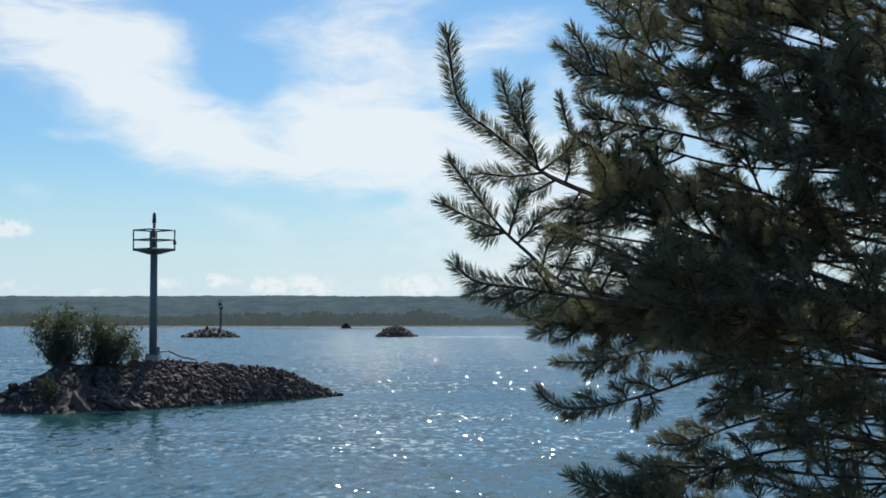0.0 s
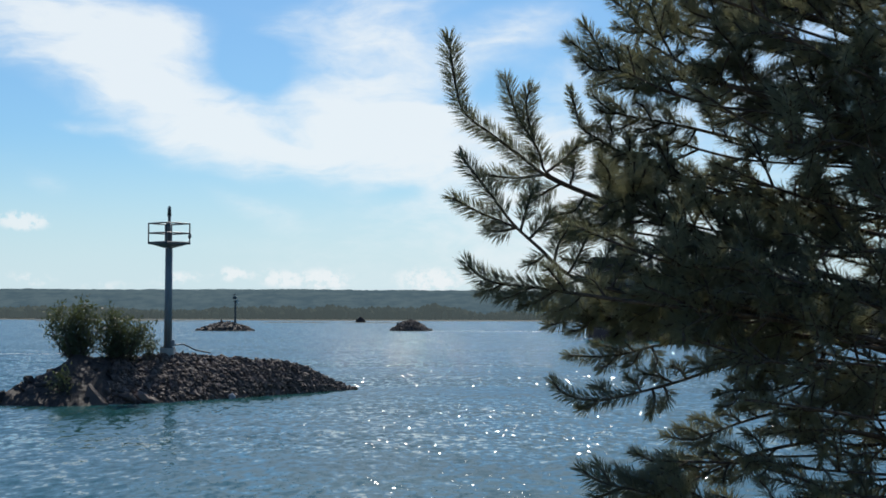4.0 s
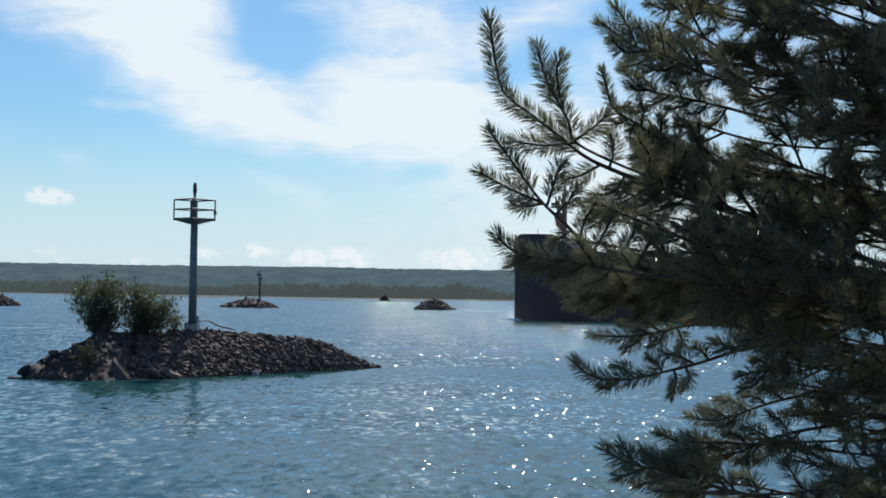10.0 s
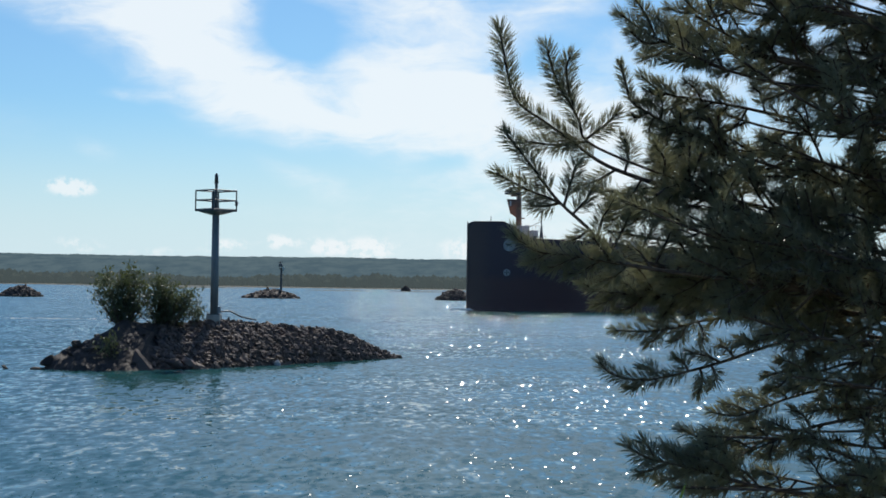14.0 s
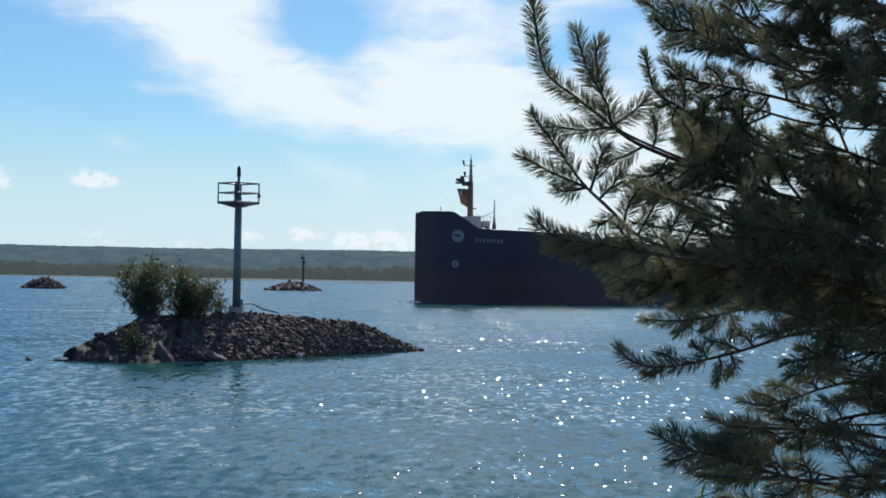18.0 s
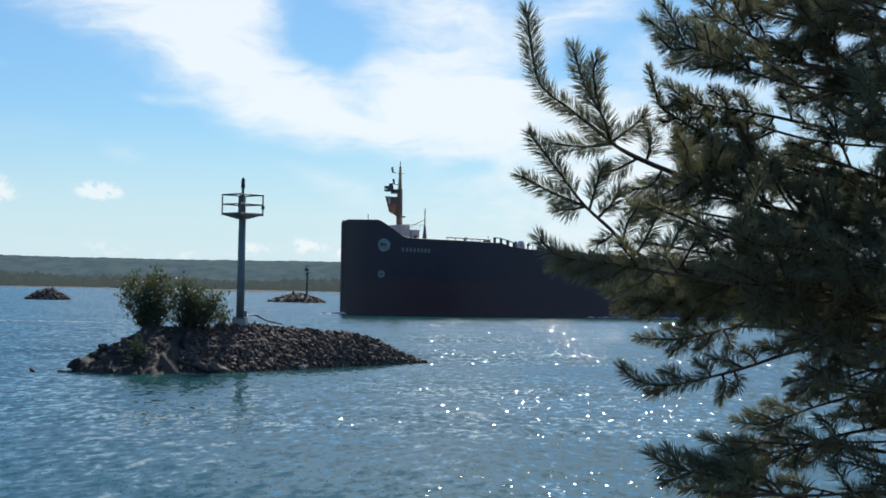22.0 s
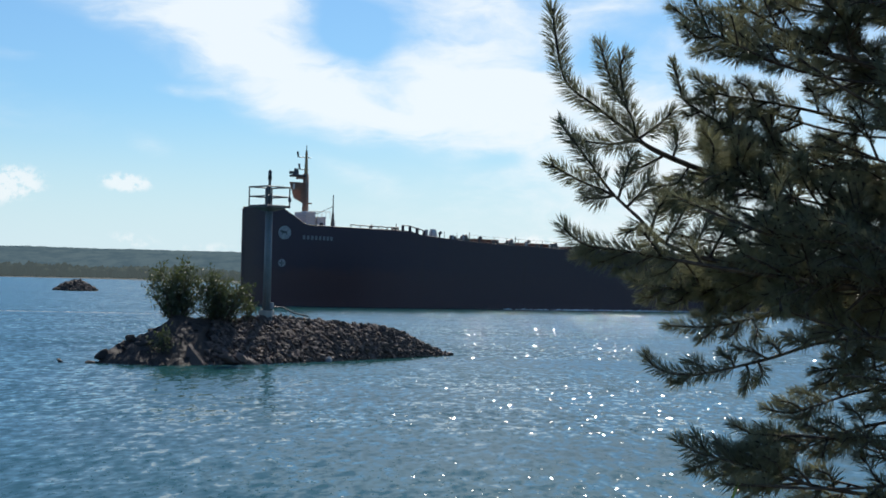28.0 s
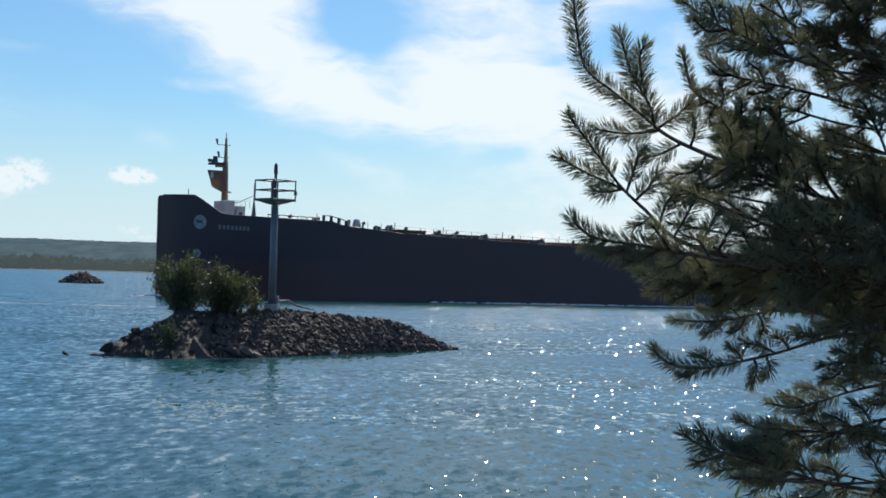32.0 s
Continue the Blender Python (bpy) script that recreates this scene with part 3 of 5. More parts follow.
def leaf_cloud(rnd, tips, per, size, flatten=1.0):
    """Leaves round the ends of the twigs: small folded blades, four triangles each."""
    vs, fs = [], []
    blade = np.array([(0, 0, 0), (0.19, 0.45, 0.05), (0, 1, -0.06), (-0.19, 0.45, 0.05), (0, 0.45, -0.05)])
    tri = np.array([(0, 1, 4), (1, 2, 4), (2, 3, 4), (3, 0, 4)])
    for p, reach in tips:
        for k in range(per):
            q = Vector(p) + Vector((rnd.gauss(0, 0.36), rnd.gauss(0, 0.36), rnd.uniform(-0.6, 1.9) * flatten)) * reach
            m = np.array(Euler((rnd.uniform(0.1, 1.4), rnd.uniform(-0.6, 0.6), rnd.uniform(0, 6.3))).to_matrix())
            fs.append(tri + 5 * len(vs))
            vs.append(blade * (size * rnd.uniform(0.7, 1.4)) @ m.T + np.array(q))
    return np.vstack(vs), np.vstack(fs)


def shrub(x, y, z, width, height, seed, stems, per, label, lean=0.0, leaf=0.16, group="shrubs on the islet", leaf_mat=None):
    rnd = random.Random(seed)
    ob = thing("shrub", x, y, z, label, "shrub", group)
    tips = []
    for s in range(stems):
        a, tilt = rnd.uniform(0, 6.3), rnd.uniform(0.1, 1.0)
        reach = height * rnd.uniform(0.62, 1.0)
        pts = []
        for k in range(6):
            u = k / 5
            pts.append(Vector((cos(a) * tilt * width * 0.5 * u ** 0.62 + lean * u + rnd.gauss(0, 0.05),
                               sin(a) * tilt * width * 0.4 * u ** 0.62 + rnd.gauss(0, 0.05), reach * (1 - 0.30 * tilt) * u)))
        v, fcs = tube(pts, [0.035 * (1 - 0.75 * k / 5) for k in range(6)], 5)
        raw("stem", v, fcs, BARK, ob, True)
        for k in (1, 2, 3, 4, 5):
            for _ in range(3):
                q = pts[k] + Vector((rnd.gauss(0, 1), rnd.gauss(0, 1), rnd.gauss(0.6, 0.8))) * 0.22
                tips.append((q, 0.22))
                twig, tf = tube([pts[k], (pts[k] + q) / 2 + Vector((0, 0, 0.03)), q], [0.012, 0.009, 0.005], 4)
                if _ == 0:
                    raw("twig", twig, tf, BARK, ob, True)
        tips.append((pts[5] + Vector((0, 0, 0.12)), 0.16))
    v, fcs = leaf_cloud(rnd, tips, per, leaf)
    raw("crown", v, fcs, leaf_mat or LEAF, ob)["kind"] = "stuff"
    return ob


shrub(-18.2, 74.0, 1.75, 4.0, 2.8, 3, 34, 7, "sparse leafy green shrub with whitish stems on the islet crest", 0.1, 0.19)
shrub(-16.55, 75.2, 1.55, 3.3, 2.5, 8, 36, 9, "dense rounded dark green shrub on the islet crest", 0.1, 0.17)
shrub(-18.0, 70.2, 0.15, 0.6, 1.3, 21, 5, 4, "small scrubby bush among the rocks", 0.0)
shrub(-15.1, 76.2, 1.9, 0.8, 0.7, 22, 5, 5, "small scrubby bush beside the tower footing", 0.0)

# broadleaf growth at the foot of the pine on the near bank
low_bush = shrub(0.295, 2.62, 2.18, 1.0, 5.6, 55, 9, 12, "bright green broadleaf shrub at the foot of the pine", 0.0, 0.15, "bank shrubs", BROADLEAF)
low_bush.scale = (0.25, 0.25, 0.25)

# ---- distant islets ----


def small_islet(x, y, w, h, seed, label, lop=0.0, count=420):
    ob = thing("rock_islet", x, y, 0, label, "islet", "small islets downriver")
    rnd = random.Random(seed)
    bm = fresh()
    bmesh.ops.create_grid(bm, x_segments=30, y_segments=14, size=0.5)

    def top(u, v):
        r = sqrt((u * 2) ** 2 + (v * 2) ** 2)
        return h * (1 - r ** 1.6) * (1 + lop * u) + 0.25 * noise.noise((u * 9, v * 9, seed))
    for q in bm.verts:
        q.co = Vector((q.co.x * w, q.co.y * w * 0.7, max(top(q.co.x, q.co.y), -0.5)))
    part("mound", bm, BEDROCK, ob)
    spots = []
    for k in range(count):
        a, r = rnd.uniform(0, 6.3), sqrt(rnd.random()) * 0.49
        u, v = cos(a) * r, sin(a) * r
        spots.append((u * w, v * w * 0.7, max(top(u, v), -0.1), rnd.uniform(0.4, 1.3)))
    stones(ob, rnd, spots, 0, rest_mat=ROCK)
    return ob


small_islet(-69.0, 459, 17.5, 2.6, 31, "small brown rock islet carrying a light beacon", 0.2)
small_islet(-14.5, 479, 12.8, 3.2, 32, "small heaped brown rock islet")
small_islet(-126, 400, 12.0, 2.7, 33, "small brown rock islet with some grass", 0.0)
small_islet(-77, 1230, 9.0, 5.0, 34, "small dark islet far off on a marshy flat", 0.0, 60)

# beacon on the far islet
bx = -66.0
beacon = thing("light_beacon", bx, 459, 2.1, "slim dark beacon tower with a lamp head on a rock islet", "tower")
part("column", rod(fresh(), (0, 0, -0.4), (0, 0, 7.0), 0.34, 0.30, 12), DARKSTEEL, beacon)
part("platform", rod(fresh(), (0, 0, 6.6), (0, 0, 6.8), 0.55, 0.85, 8), DARKSTEEL, beacon)
part("lamp_head", box(fresh(), -0.75, 0.35, -0.4, 0.4, 7.3, 8.2, 0.1), DARKSTEEL, beacon)
part("day_mark", box(fresh(), 0.2, 0.9, -0.1, 0.1, 6.0, 7.4, 0.03), WHITE, beacon, "pale day mark board")
part("mast", rod(fresh(), (-0.3, 0, 8.0), (-0.3, 0, 9.0), 0.10, 0.06, 8), DARKSTEEL, beacon)
part("arm", rod(fresh(), (-0.9, 0, 8.5), (0.4, 0, 8.9), 0.08, 0.08, 6), DARKSTEEL, beacon)

# ---- lines of broken ripples where currents meet, and splashes round the outer stones ----


def ripple_line(x0, y0, x1, y1, count, spread, size, seed, label):
    rnd = random.Random(seed)
    v, fcs = [], []
    for k in range(count):
        u = rnd.random()
        x, y = x0 + (x1 - x0) * u + rnd.gauss(0, spread * 0.3), y0 + (y1 - y0) * u + rnd.gauss(0, spread)
        r, d, h = size * rnd.uniform(0.5, 1.8), size * rnd.uniform(0.15, 0.4), size * rnd.uniform(0.03, 0.12)
        b = len(v)
        v += [(x - r, y, -0.03), (x, y - d, -0.03), (x + r, y, -0.03), (x, y + d, -0.03), (x + r * 0.2, y, h)]
        fcs += [(b, b + 1, b + 4), (b + 1, b + 2, b + 4), (b + 2, b + 3, b + 4), (b + 3, b, b + 4)]
    return tagged(raw("water_ripple", v, fcs, FOAM_GLITTER), label, "ripples", kind="stuff")


ripple_line(-78, 160, -37, 168, 260, 0.5, 0.5, 61, "pale line of broken ripples on the river")
# a band of sun sparkle on breaking ripples, built from white pieces
ripple_line(-9, 476, 32, 476, 170, 1.2, 0.7, 62, "glinting line of ripples beside a far islet")
ripple_line(-23.0, 69.7, -21.8, 69.5, 26, 0.25, 0.14, 63, "small white splashes round the outer stones")
# white pieces for splashes and for sun sparkle at the islet's waterline
ripple_line(-20.5, 69.0, -14.5, 71.0, 90, 0.14, 0.15, 64, "small white splashes and sparkles along the foot of the rocks")
ripple_line(-14.0, 71.4, -6.0, 86.6, 130, 0.14, 0.14, 65, "small white splashes and sparkles along the foot of the rubble")

# ---- the ship: along x from the stem (x = 0) aft, y to starboard, z from the waterline ----
BEAM = 11.5
STEM = 0.0


def half_breadth(a):
    a = a - STEM
    return 0.25 if a <= 0 else BEAM * min(1.0, 1 - (1 - min(a / 17.0, 1)) ** 2.7)


def sheer(a):
    rows = ((0, 15.3), (0.5, 15.75), (3.9, 15.7), (4.4, 15.3), (6.9, 13.05), (7.4, 12.85), (8.6, 12.72), (12, 12.62), (24.5, 12.4), (26.5, 11.8), (38, 11.0), (46, 10.75),
            (68, 10.1), (100, 9.55), (140, 9.4), (200, 9.8))
    for (p, q), (r, s) in zip(rows, rows[1:]):
        if a <= r:
            return q + (s - q) * (a - p) / (r - p)
    return rows[-1][1]


ship = thing("cargo_ship", 0, 0, 0, "long dark blue lake freighter under way, red-brown lower hull", "ship")
stations = [STEM, 0.12, 0.35, 0.5, 0.7, 1.2, 1.8, 2.4, 3, 3.4, 3.9, 4.4, 5.2, 6.0, 6.9, 7.4, 8.6, 10, 13, 15.5, 18.3, 25, 27, 32, 38, 46, 56, 68, 84, 100, 120, 140, 165, 190, 200]
bm = fresh()
ring = []
for a in stations:
    top = sheer(a)
    col = []
    for k, z in enumerate((-1.5, 0.0, 1.5, 4.0, 7.0, 9.4, None, None)):
        z = top - 0.35 if k == 6 else top if k == 7 else z
        fine = 1.0 if a > 18 else 0.86 + 0.14 * min(1, max(0, z / 9.0))
        col.append((z, half_breadth(a) * fine))
    ring.append(([bm.verts.new((a, -w, z)) for z, w in col], [bm.verts.new((a, w, z)) for z, w in col]))
for (p0, s0), (p1, s1) in zip(ring, ring[1:]):
    for k in range(7):
        bm.faces.new((p0[k], p0[k + 1], p1[k + 1], p1[k]))
        bm.faces.new((s0[k], s1[k], s1[k + 1], s0[k + 1]))
for k in range(7):
    bm.faces.new((ring[0][0][k], ring[0][1][k], ring[0][1][k + 1], ring[0][0][k + 1]))
    bm.faces.new((ring[-1][0][k], ring[-1][0][k + 1], ring[-1][1][k + 1], ring[-1][1][k]))
hull = part("hull", bm, HULL, ship, "dark blue hull with red-brown lower plating", True)
bm = fresh()
prev = None
for a in stations:
    z = (11.2 if a < 7.2 else sheer(a) - 0.9)
    w = half_breadth(a) - 0.15
    cur = (bm.verts.new((a, -max(w, 0.05), z)), bm.verts.new((a, max(w, 0.05), z)))
    if prev:
        bm.faces.new((prev[0], prev[1], cur[1], cur[0]))
    prev = cur
part("deck", bm, DECKRED, ship, "rust-red steel deck")


def rail_pipe(name, a0, a1, lift, side=-1, mat=DARKSTEEL, step=4.0, r=0.07):
    n = max(2, int((a1 - a0) / step))
    aa = [a0 + (a1 - a0) * k / n for k in range(n + 1)]
    v, fcs = tube([(a, side * (half_breadth(a) - 0.1), sheer(a) + lift) for a in aa], [r] * (n + 1), 6)
    return raw(name, v, fcs, mat, ship, True)


rail_pipe("bulwark_cap", STEM + 0.3, 26, -0.04, step=0.35, mat=HULL, r=0.10)
rail_pipe("bulwark_cap", STEM + 0.3, 26, -0.04, 1, step=0.35, mat=HULL, r=0.10)
rail_pipe("sheer_strake", 26, 196, -0.08, mat=HULL, r=0.10)
for z in (0.55, 1.05):
    rail_pipe("rail", 35, 150, z, r=0.018)
for k in range(52):
    a = 26 + k * 2.4
    part("stanchion", rod(fresh(), (a, -BEAM + 0.1, sheer(a)), (a, -BEAM + 0.1, sheer(a) + 1.08), 0.045, sides=5), DARKSTEEL, ship)
# a low pipe on brackets along the deck edge
v, fcs = tube([(13.6 + 0.8 * k, -(half_breadth(13.6 + 0.8 * k) - 0.15), sheer(13.6 + 0.8 * k) + 0.42 + 0.05 * (k % 2)) for k in range(12)], [0.09] * 12, 6)
raw("deck_pipe", v, fcs, DARKSTEEL, ship, True)
for k in range(6):
    a = 13.8 + 1.6 * k
    part("pipe_bracket", rod(fresh(), (a, -half_breadth(a) + 0.15, sheer(a) - 0.1), (a, -half_breadth(a) + 0.15, sheer(a) + 0.45), 0.07, sides=5), DARKSTEEL, ship)
# short plated bulwark with freeing ports behind the forecastle
for k in range(4):
    a = 22.8 + k * 1.3
    part("bulwark_plate", box(fresh(), a, a + 0.45, -BEAM - 0.02, -BEAM + 0.12, sheer(a) - 0.05, sheer(a) + 0.85), HULL, ship)
v, fcs = tube([(22.8 + 1.3 * k, -BEAM + 0.05, sheer(22.8 + 1.3 * k) + 0.85) for k in range(4)], [0.09] * 4, 5)
raw("bulwark_rail", v, fcs, HULL, ship)
# forward house and foremast
part("mast_house", box(fresh(), 10.0, 11.9, -2.2, 2.2, 11.4, 15.3, 0.12), WHITE, ship, "white painted deckhouse")
part("house_front", box(fresh(), 12.0, 13.5, -2.6, 2.6, 11.4, 14.5, 0.08), WHITE, ship, "white painted deckhouse")
part("doorway", box(fresh(), 12.4, 13.0, -2.68, -2.56, 11.6, 13.5, 0.03), DARKSTEEL, ship, "dark doorway")
mast = part("foremast", rod(fresh(), (10.95, 0, 13.9), (10.95, 0, 21.5), 0.55, 0.45, 12), ORANGE, ship, "tall orange steel foremast", True)
part("topmast", rod(fresh(), (10.95, 0, 21.4), (10.95, 0, 25.3), 0.34, 0.18, 8), BUFF, mast)
for z, w in ((24.2, 1.1), (22.2, 0.8)):
    part("yard", rod(fresh(), (10.6 - w, 0, z), (10.6 + w, 0, z), 0.07, sides=6), DARKSTEEL, mast)
    part("horn", rod(fresh(), (10.6 - w, 0, z), (10.6 - w - 0.15, 0, z + 0.9), 0.14, 0.20, 8), DARKSTEEL, mast)
part("aerial", rod(fresh(), (10.95, 0, 25.2), (10.95, 0, 26.2), 0.07, 0.05, 6), DARKSTEEL, mast)
bm = fresh()
quad = [bm.verts.new(p) for p in ((7.5, -1.1, 20.0), (10.4, -1.1, 20.0), (10.4, -1.1, 16.4), (8.3, -1.1, 17.4))]
bm.faces.new(quad)
bmesh.ops.solidify(bm, geom=bm.faces[:], thickness=2.2)
part("crow_box", bm, ORANGE, mast, "orange enclosed lookout box")
part("box_window", box(fresh(), 8.1, 8.5, -1.16, -1.08, 18.8, 19.7), WHITE, mast, "pale window")
part("radar_platform", box(fresh(), 8.3, 10.6, -0.9, 0.9, 20.95, 21.3, 0.1), DARKSTEEL, mast)
part("radar_drum", rod(fresh(), (9.2, 0, 21.3), (9.2, 0, 22.3), 0.45, 0.35, 10), DARKSTEEL, mast)
part("radar_bar", box(fresh(), 8.0, 8.7, -0.2, 0.2, 21.35, 21.85, 0.05), DARKSTEEL, mast)
part("gusset", box(fresh(), 9.3, 10.6, -0.3, 0.3, 20.6, 21.3, 0.05), ORANGE, mast)
part("step_platform", box(fresh(), 10.6, 11.9, -0.5, 0.5, 16.6, 16.8, 0.03), ORANGE, mast)
# jackstaff, stub mast and stay
part("jackstaff", rod(fresh(), (4.9, 0, 14.5), (4.9, 0, 16.9), 0.09, 0.06, 6), DARKSTEEL, ship)
part("stub_mast", rod(fresh(), (16.0, 0, 11.5), (16.0, 0, 18.3), 0.16, 0.08, 8), DARKSTEEL, ship)
part("mast_foot", rod(fresh(), (16.0, 0, 11.5), (16.0, 0, 15.4), 0.6, 0.14, 8), DARKSTEEL, ship)
v, fcs = tube([(16.0, 0, 16.4), (13.4, 0, 15.2), (11.0, 0, 14.9)], [0.05] * 3, 5)
raw("stay", v, fcs, DARKSTEEL, ship)
for k in range(6):
    a = 10.2 + k * 0.75
    part("stanchion", rod(fresh(), (a, -3.2, 14.2), (a, -3.2, 15.3), 0.04, sides=5), WHITE, ship)
part("rail", rod(fresh(), (10.2, -3.2, 15.3), (13.95, -3.2, 15.3), 0.045, sides=5), WHITE, ship)
# deck fittings along the side: hatch coamings, vents, winches and bollards
rnd = random.Random(17)
for k in range(11):
    a = 36 + k * 10.8
    part("hatch_coaming", box(fresh(), a, a + 7.6, -7.0, 7.0, sheer(a) - 0.9, sheer(a) + 0.42, 0.1), DECKRED, ship)
    part("hatch_cover", box(fresh(), a - 0.2, a + 7.8, -7.3, 7.3, sheer(a) + 0.42, sheer(a) + 0.62, 0.05), DECKRED, ship)
for k in range(44):
    a = (17.5 + k * 1.6 if k < 4 else 21 + k * 2.2 if k < 15 else 12 + k * 2.9) + rnd.uniform(-0.8, 0.8)
    kind = k % 4
    y, z = -BEAM + 0.7, sheer(a) - (1.0 if k < 4 else 0.6)
    if kind == 0:
        vent = part("ventilator", rod(fresh(), (a, y, z), (a, y, z + 1.45), 0.16, 0.16, 8), DARKSTEEL, ship)
        part("vent_cowl", rod(fresh(), (a - 0.1, y, z + 1.3), (a + 0.3, y, z + 1.5), 0.2, 0.28, 8), DARKSTEEL, vent)
    elif kind == 1:
        part("bollard", rod(fresh(), (a, y, z), (a, y, z + 1.15), 0.22, 0.26, 8), DARKSTEEL, ship)
        part("bollard", rod(fresh(), (a + 0.8, y, z), (a + 0.8, y, z + 1.15), 0.22, 0.26, 8), DARKSTEEL, ship)
    elif kind == 2:
        winch = part("winch", box(fresh(), a, a + 1.5, y, y + 1.2, z, z + 1.0, 0.08), DARKSTEEL, ship)
        part("winch_drum", rod(fresh(), (a + 0.3, y + 0.6, z + 1.0), (a + 1.3, y + 0.6, z + 1.3), 0.42, 0.42, 10), DARKSTEEL, winch)
    else:
        part("davit", rod(fresh(), (a, y, z), (a + 0.2, y, z + 2.1), 0.09, 0.07, 6), DARKSTEEL, ship)
part("tank_dome", rod(fresh(), (30.0, -9, sheer(30) - 0.5), (30.0, -9, sheer(30) + 1.45), 0.95, 0.5, 14), WHITE, ship, "white domed deck housing", True)
for a, w, h in ((27.6, 0.35, 1.1), (32.4, 0.5, 0.7), (34.6, 0.3, 1.0), (47.0, 0.4, 0.8)):
    part("deck_locker", box(fresh(), a, a + w, -BEAM + 0.5, -BEAM + 1.0, sheer(a) - 0.5, sheer(a) + h, 0.04), EMBLEM, ship, "pale deck locker")


def on_side(a, z, proud=0.03):
    """The port shell plating at a, z: its place and its turn in plan."""
    fine = 1.0 if a > 18 else 0.86 + 0.14 * min(1, max(0, z / 9.0))
    w = half_breadth(a) * fine
    slope = (half_breadth(a + 0.25) - half_breadth(a - 0.25)) / 0.5 * fine
    ang = math.degrees(math.atan(slope))
    return pose(a, -w, z, 0, 0, -ang) @ pose(0, -proud, 0)


bm = fresh()
bmesh.ops.create_cone(bm, cap_ends=True, segments=28, radius1=1.08, radius2=1.08, depth=0.04,
                      matrix=pose(0, 0, 0, 90))
badge = part("emblem", bm, EMBLEM, ship, "round white emblem")
badge.matrix_basis = on_side(4.55, 11.55, 0.10)
bm = box(fresh(), -0.5, 0.42, -0.09, -0.02, -0.12, 0.26, 0.08)
box(bm, -0.72, -0.3, -0.09, -0.02, 0.1, 0.38, 0.08)
box(bm, 0.26, 0.42, -0.085, -0.02, -0.36, 0.0, 0.03)
box(bm, -0.45, -0.3, -0.085, -0.02, -0.36, 0.0, 0.03)
part("emblem_shape", bm, DARKSTEEL, badge, "dark shape on the emblem")
bm = fresh()
bmesh.ops.create_cone(bm, cap_ends=True, segments=20, radius1=0.62, radius2=0.62, depth=0.04, matrix=pose(0, 0, 0, 90))
mark = part("thruster_mark", bm, GREY, ship, "round grey thruster warning mark")
mark.matrix_basis = on_side(4.35, 6.75, 0.10)
part("mark_cross", box(box(fresh(), -0.5, 0.5, -0.06, -0.02, -0.07, 0.07), -0.07, 0.07, -0.065, -0.025, -0.5, 0.5), DARKSTEEL, mark)
for k in range(8):
    bar = part("name_bar", box(fresh(), -0.18, 0.18, -0.03, 0.03, -0.32, 0.32), BAR, ship, "pale bar of the ship's lettering")
    bar.matrix_basis = on_side(6.9 + k * 0.54, 10.85 - 0.02 * k, 0.06)
# bow wash; aft, white pieces stand for sun glitter along the waterline
v, fcs = [], []
rnd = random.Random(9)
for k in range(680):
    a = 42 + 108 * rnd.random() ** 0.7 if k > 60 else rnd.uniform(-3.4, 0.4)
    off = abs(rnd.gauss(0, 0.35)) + 0.05
    y = -(half_breadth(a) * 0.86 if a < 18 else BEAM) - off
    r, h = rnd.uniform(0.2, 0.7), rnd.uniform(0.06, 0.26) * (1.5 if a < 5 else 1)
    b = len(v)
    v += [(a - r * 2, y, -0.04), (a, y - r * 0.5, -0.04), (a + r * 2, y, -0.04), (a, y + r * 0.4, -0.04), (a, y, h)]
    fcs += [(b, b + 1, b + 4), (b + 1, b + 2, b + 4), (b + 2, b + 3, b + 4), (b + 3, b, b + 4)]
raw("wash", v, fcs, FOAM_GLITTER, ship)["kind"] = "stuff"

# ---- the pine on the bank ----
TRUNK = (1.08, 3.12)
pine = thing("pine_tree", TRUNK[0], TRUNK[1], 0, "young pine with dense dark green needles, standing on the bank", "tree")
v, fcs = tube([(0.05 * sin(k * 0.9), 0.04 * cos(k * 1.3), 2.1 + 0.42 * k) for k in range(9)], [0.085 * (1 - 0.115 * k) for k in range(9)], 12)
raw("trunk", v, fcs, BARK, pine, True)


# where daylight shows through the crown (across, height, half width, half height) and how far the crown fills out
SKY_GAPS = (
    (-0.608, 4.550, 0.055, 0.030), (-0.441, 4.512, 0.046, 0.023), (-0.626, 4.438, 0.039, 0.027), (-0.807, 4.330, 0.027, 0.018), (-0.879, 4.267, 0.023, 0.016),
    (-0.580, 4.343, 0.075, 0.017), (-0.432, 4.284, 0.043, 0.015), (-0.564, 4.185, 0.048, 0.016), (-0.707, 4.180, 0.052, 0.014), (-0.820, 4.096, 0.025, 0.011),
    (-0.748, 4.098, 0.037, 0.014), (-0.495, 3.642, 0.057, 0.018), (-0.337, 4.573, 0.068, 0.016), (-0.488, 4.465, 0.041, 0.010), (-0.362, 4.411, 0.030, 0.009),
    (-0.306, 4.302, 0.034, 0.014))
LOW_GAPS = (
    (-0.800, 3.963, 0.030, 0.010), (-0.629, 3.922, 0.066, 0.019), (-0.619, 3.825, 0.059, 0.031), (-0.505, 3.759, 0.046, 0.018), (-0.574, 3.656, 0.034, 0.011),
    (-0.285, 4.107, 0.039, 0.011), (-0.227, 4.170, 0.027, 0.021), (-0.219, 3.934, 0.030, 0.025), (-0.276, 3.911, 0.039, 0.014), (-0.412, 3.780, 0.025, 0.011),
    (-0.344, 3.766, 0.016, 0.010), (-0.223, 3.687, 0.025, 0.030), (-0.311, 3.687, 0.030, 0.018))
